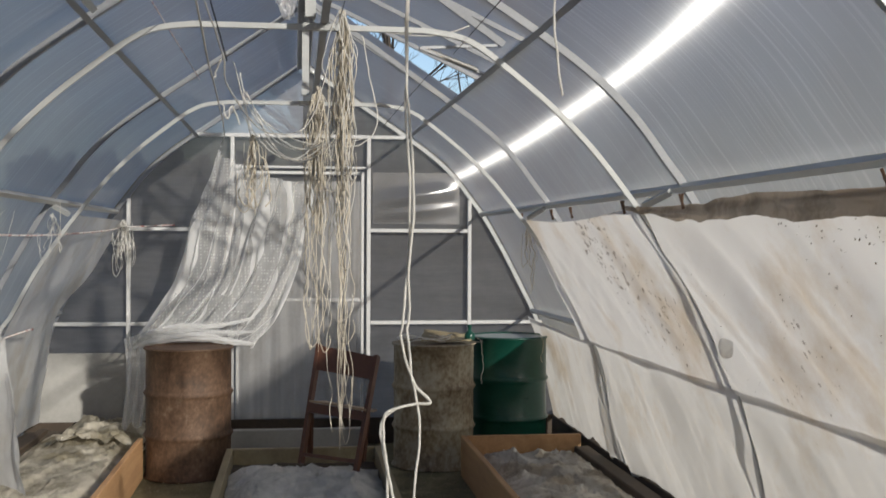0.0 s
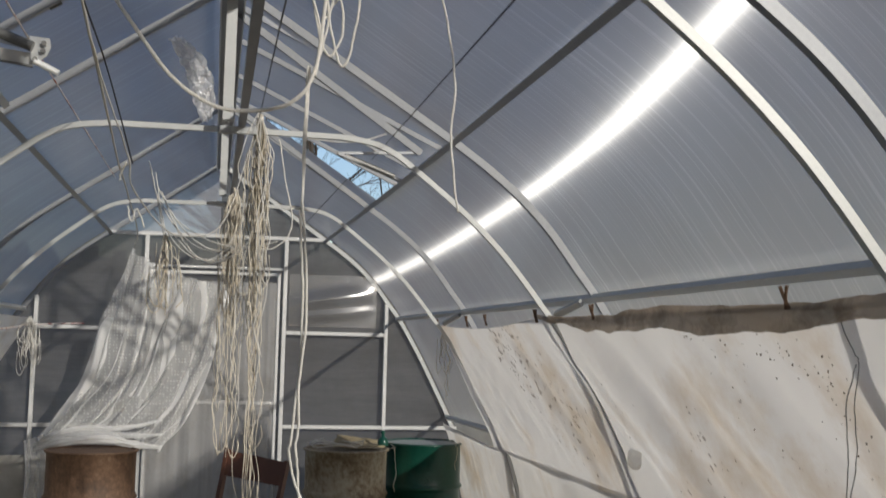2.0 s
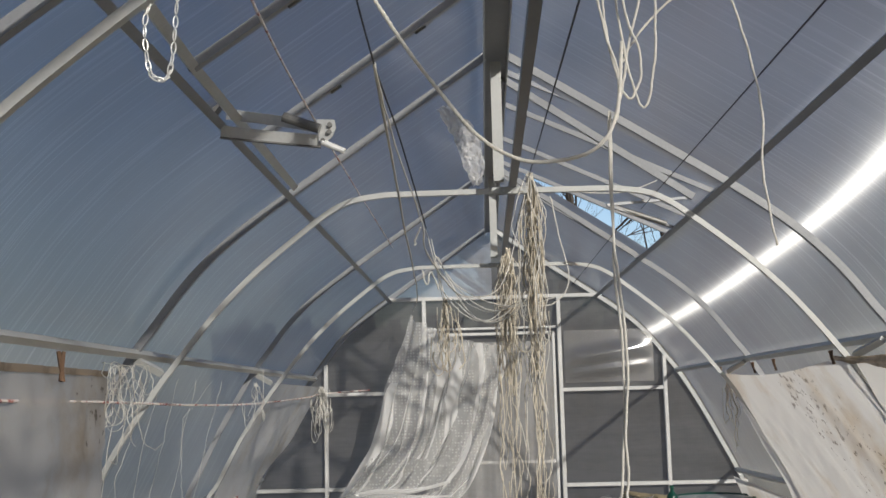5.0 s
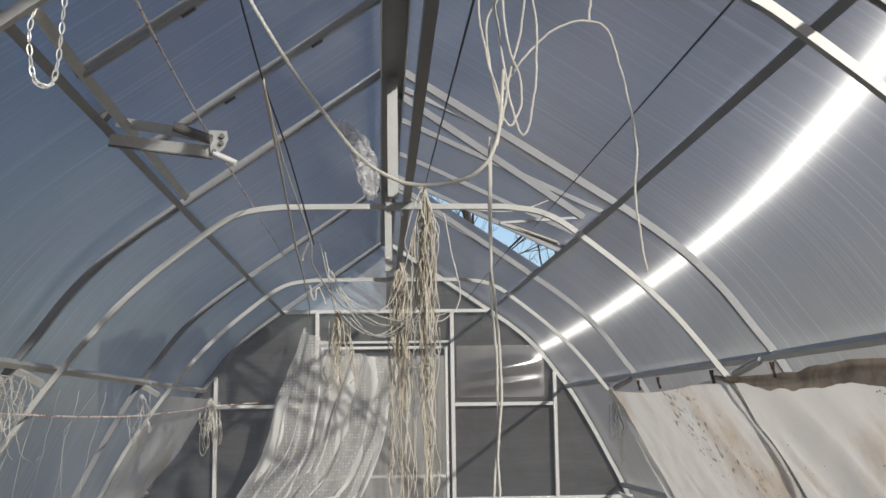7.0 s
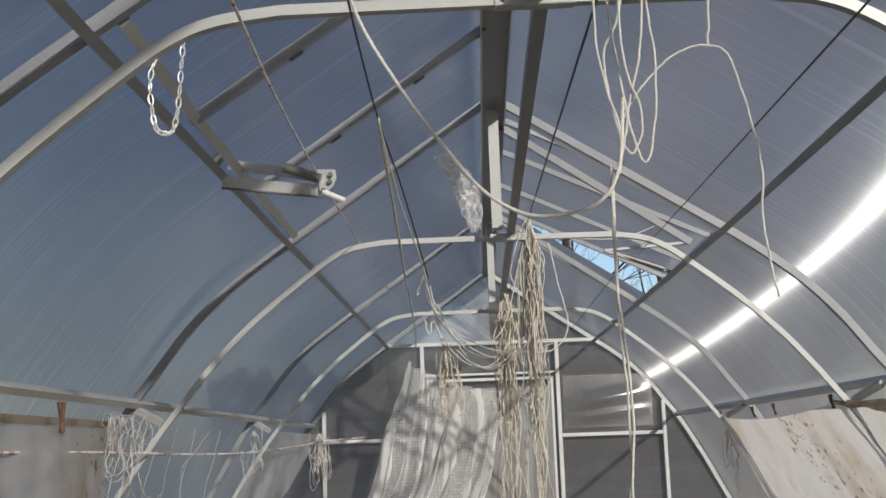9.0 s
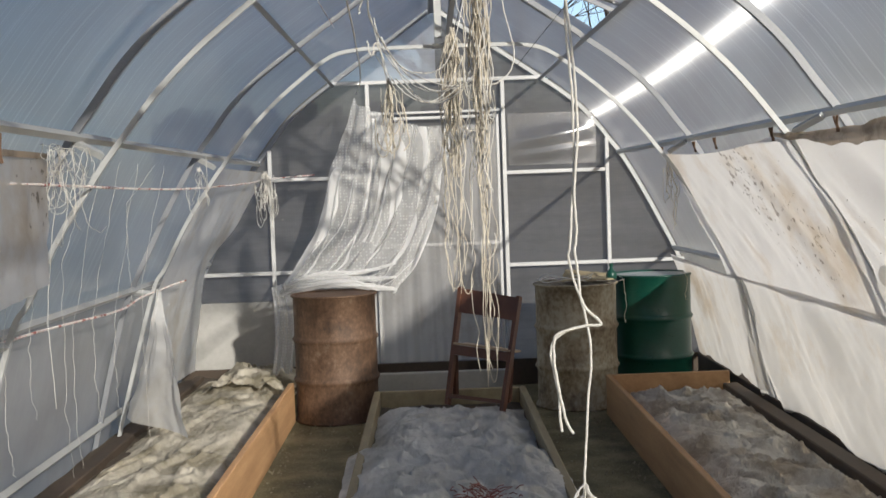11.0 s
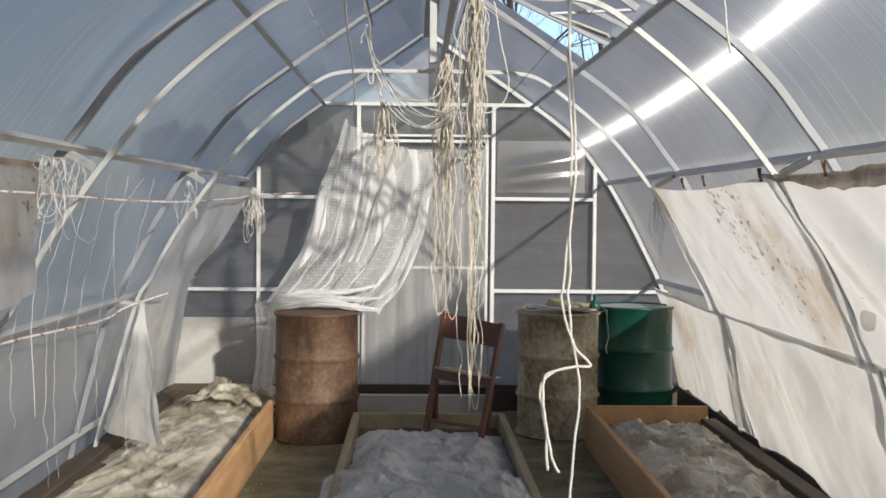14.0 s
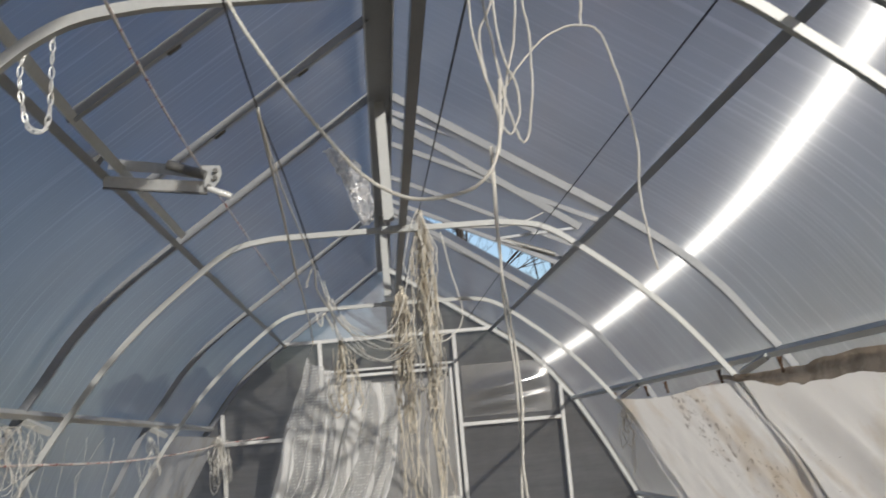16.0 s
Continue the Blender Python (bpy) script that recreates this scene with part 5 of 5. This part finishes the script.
bundle("twine_bundle", (0.125, 4.30, 2.45), 0.021, 0.75, 40, M_TWINE, "thick bundle of yellowed garden twine hanging from a cord", 1, 0.0023)
bundle("twine_bundle", (0.125, 4.32, 2.43), 0.018, 1.66, 16, M_TWINE, "long yellowed twines with frayed ends hanging down", 2, 0.0023, 0.6)
bundle("white_twine_bundle", (0.12, 4.28, 2.44), 0.035, 1.25, 10, M_ROPE, "white twines hanging among the yellowed bundle", 3, 0.0022)
bundle("twine_bundle", (0.06, 5.64, 2.34), 0.028, 0.75, 40, M_TWINE, "bundle of yellowed garden twine hanging from a cord", 4, 0.0027)
bundle("twine_bundle", (0.04, 5.64, 2.30), 0.03, 1.30, 12, M_TWINE, "long yellowed twines hanging with frayed ends", 5, 0.0026, 0.5)
bundle("twine_bundle", (-0.25, 5.2, 2.05), 0.022, 0.36, 20, M_TWINE, "small bundle of twine hanging before the curtain", 6, 0.003)
rng = random.Random(8)
sl = []
for k in range(7):
    a = Vector((-0.27 + rng.uniform(-0.05, 0.05), 5.2, rng.uniform(2.0, 2.28)))
    b = Vector((rng.uniform(0.06, 0.26), 4.9 + rng.uniform(-0.4, 0.4), rng.uniform(1.98, 2.28)))
    sag = rng.uniform(0.08, 0.24)
    sl.append([a, a.lerp(b, 0.25) - Vector((0, 0, sag * 0.75)), a.lerp(b, 0.5) - Vector((0, 0, sag)), a.lerp(b, 0.75) - Vector((0, 0, sag * 0.75)), b])
sl += [[(-0.31, 5.2, 2.34), (-0.285, 5.2, 2.2), (-0.25, 5.2, 2.04), (-0.235, 5.2, 1.9)], [(-0.33, 5.0, 2.36), (-0.30, 5.0, 2.26), (-0.26, 5.2, 2.05)], [(0.20, 4.3, 2.36), (0.23, 4.3, 2.2), (0.26, 4.3, 2.02), (0.20, 4.3, 1.94), (0.12, 4.3, 1.93)],
       [(0.14, 4.3, 2.40), (0.35, 4.3, 2.37), (0.50, 4.3, 2.37), (0.62, 4.3, 2.41)]]
rope("slack_strings", sl, M_ROPE, "slack white strings looping between the twine bundles", 0.0026, 0.004)

# tangle on the near cloth, strings on the wall, small tassels
rng = random.Random(15)
sl = []
for k in range(15):
    p = Vector((-1.36 + rng.uniform(-0.02, 0.04), 3.86 + rng.uniform(-0.05, 0.16), 1.72))
    pts = [p.copy()]
    a, turn = rng.uniform(-2.4, -0.7), rng.choice((-1, 1)) * rng.uniform(0.25, 0.75)
    for j in range(rng.randint(8, 15)):
        p = p + Vector((rng.uniform(-0.015, 0.015), 0.055 * math.cos(a), 0.050 * math.sin(a) - 0.012))
        p.z = min(p.z, 1.73)
        a += turn + rng.uniform(-0.35, 0.35)
        pts.append(p.copy())
    sl.append(pts)
sl += [[(-1.40, 3.86, 1.5), (-1.42, 3.85, 1.35), (-1.42, 3.84, 1.25)], [(-1.40, 3.95, 1.55), (-1.44, 3.97, 1.3), (-1.46, 3.98, 1.1), (-1.45, 3.99, 0.8)]]
rope("tangled_string", sl, M_ROPE, "tangle of white string caught on the arch", 0.0014, 0.004)
sl = []
for y, z0, z1 in ((4.04, 1.08, 0.75), (4.41, 1.25, 0.44), (4.52, 1.0, 0.45), (4.80, 1.05, 0.60), (5.4, 1.5, 1.02), (5.6, 1.07, 0.30), (5.1, 0.98, 0.55), (3.8, 1.1, 0.6)):
    sl.append([(-1.40, y - 0.02, 1.70), (-1.50, y + 0.01, lerp(1.70, z0, 0.6)), (-1.55, y, z0), (-1.56, y + 0.015, lerp(z0, z1, 0.35)), (-1.55, y - 0.015, lerp(z0, z1, 0.7)), (-1.54, y, z1)])
rope("hanging_strings", sl, M_ROPE, "thin white strings hanging along the wall", 0.0009, 0.012)
bundle("string_tassel", (-1.31, 8.36, 1.71), 0.035, 0.42, 22, M_ROPE, "tassel of white string tied at the corner post", 9, 0.003)
bundle("string_tassel", (1.36, 6.62, 1.70), 0.035, 0.45, 12, M_TWINE, "frayed twine hanging off the cloth corner", 10, 0.002)
bundle("string_tassel", (-1.36, 6.2, 1.70), 0.05, 0.25, 8, M_ROPE, "few thin strings hanging from the purlin", 12, 0.0018)

rng = random.Random(31)
bm = bmesh.new()
for k in range(3600):
    side = rng.choice((-1, 1))
    x, y = side * rng.uniform(0.52, 1.03), rng.uniform(3.4, 8.2)
    if y > 7.38:
        x = rng.uniform(-1.0, 1.0)
    r = rng.choice((0.002, 0.003, 0.003, 0.004, 0.005, 0.007))
    m = Matrix.Translation((x, y, r * 0.4 + 0.006)) @ Matrix.Rotation(rng.uniform(0, 6.28), 4, "Z") @ Matrix.Diagonal((r * rng.uniform(0.8, 1.6), r, r * rng.uniform(0.5, 0.9), 1))
    vs = [bm.verts.new(m @ Vector(c)) for c in ((1, 0, 0), (0, 1, 0), (-1, 0.2, 0), (0.1, -1, 0), (0, 0.1, 1), (0.1, 0, -1))]
    for a in range(4):
        bm.faces.new((vs[a], vs[(a + 1) % 4], vs[4]))
        bm.faces.new((vs[(a + 1) % 4], vs[a], vs[5]))
M_PEBBLE = mottled("pale_grit", [(0.3, (0.10, 0.085, 0.05)), (0.5, (0.24, 0.21, 0.14)), (0.7, (0.42, 0.39, 0.30))], 9, 60, (0.7, 0.9), 0, 0.2)
solo("path_grit", bm, M_PEBBLE, "pale grit and clods scattered over the trodden path", "gravel", kind="stuff")

# ---- outside ----
def tree(x, y, h, seed):
    t = thing("bare_tree", "leafless tree standing outside the greenhouse", "tree", "trees", at=(x, y, -0.12))
    rng = random.Random(seed)
    trunk, twigs = bmesh.new(), bmesh.new()

    def grow(bm, p, d, ln, r, depth):
        pts = [p.copy()]
        q = p.copy()
        for j in range(4):
            d = (d + Vector((rng.uniform(-1, 1), rng.uniform(-1, 1), rng.uniform(-0.3, 0.6))) * 0.16).normalized()
            q = q + d * ln / 4
            pts.append(q.copy())
        n = len(pts)
        for j in range(n - 1):
            a, b = r * (1 - 0.6 * j / n), r * (1 - 0.6 * (j + 1) / n)
            sweep(bm, [pts[j], pts[j + 1]], (a + b) / 2, 0, None, 5 if depth < 2 else 3)
        if depth < 5:
            for j in range(3 if depth else 6):
                k = rng.randint(1, n - 1)
                e = (d + Vector((rng.uniform(-1, 1), rng.uniform(-1, 1), rng.uniform(-0.2, 0.7))) * 0.9).normalized()
                grow(twigs, pts[k], e, ln * rng.uniform(0.5, 0.72), r * 0.48, depth + 1)
    grow(trunk, Vector((x, y, -0.12)), Vector((0, 0, 1)), h * 0.5, 0.10, 0)
    part("trunk", trunk, M_BRANCH, t)
    part("crown", twigs, M_BRANCH, t)


for x, y, h, s in ((1.7, 14.5, 6.2, 1), (2.3, 13.5, 5.6, 2), (1.2, 16.0, 6.6, 3), (2.9, 15.5, 6.4, 5), (1.0, 13.2, 5.4, 7), (3.4, 14.2, 5.9, 8)):
    tree(x, y, h, s)
barn = thing("barn_wall", "dark weathered plank barn beyond the end wall", "barn", kind="structure", at=(0, 16, 0))
bm = bmesh.new()
for k in range(44):
    x = -4.8 + k * 0.22
    box(bm, (x, 19.0 + 0.02 * (k % 3), -0.12), (x + 0.205, 19.12, 2.85 + 0.06 * ((k * 7) % 5)))
part("planks", bm, M_WOODS, barn)
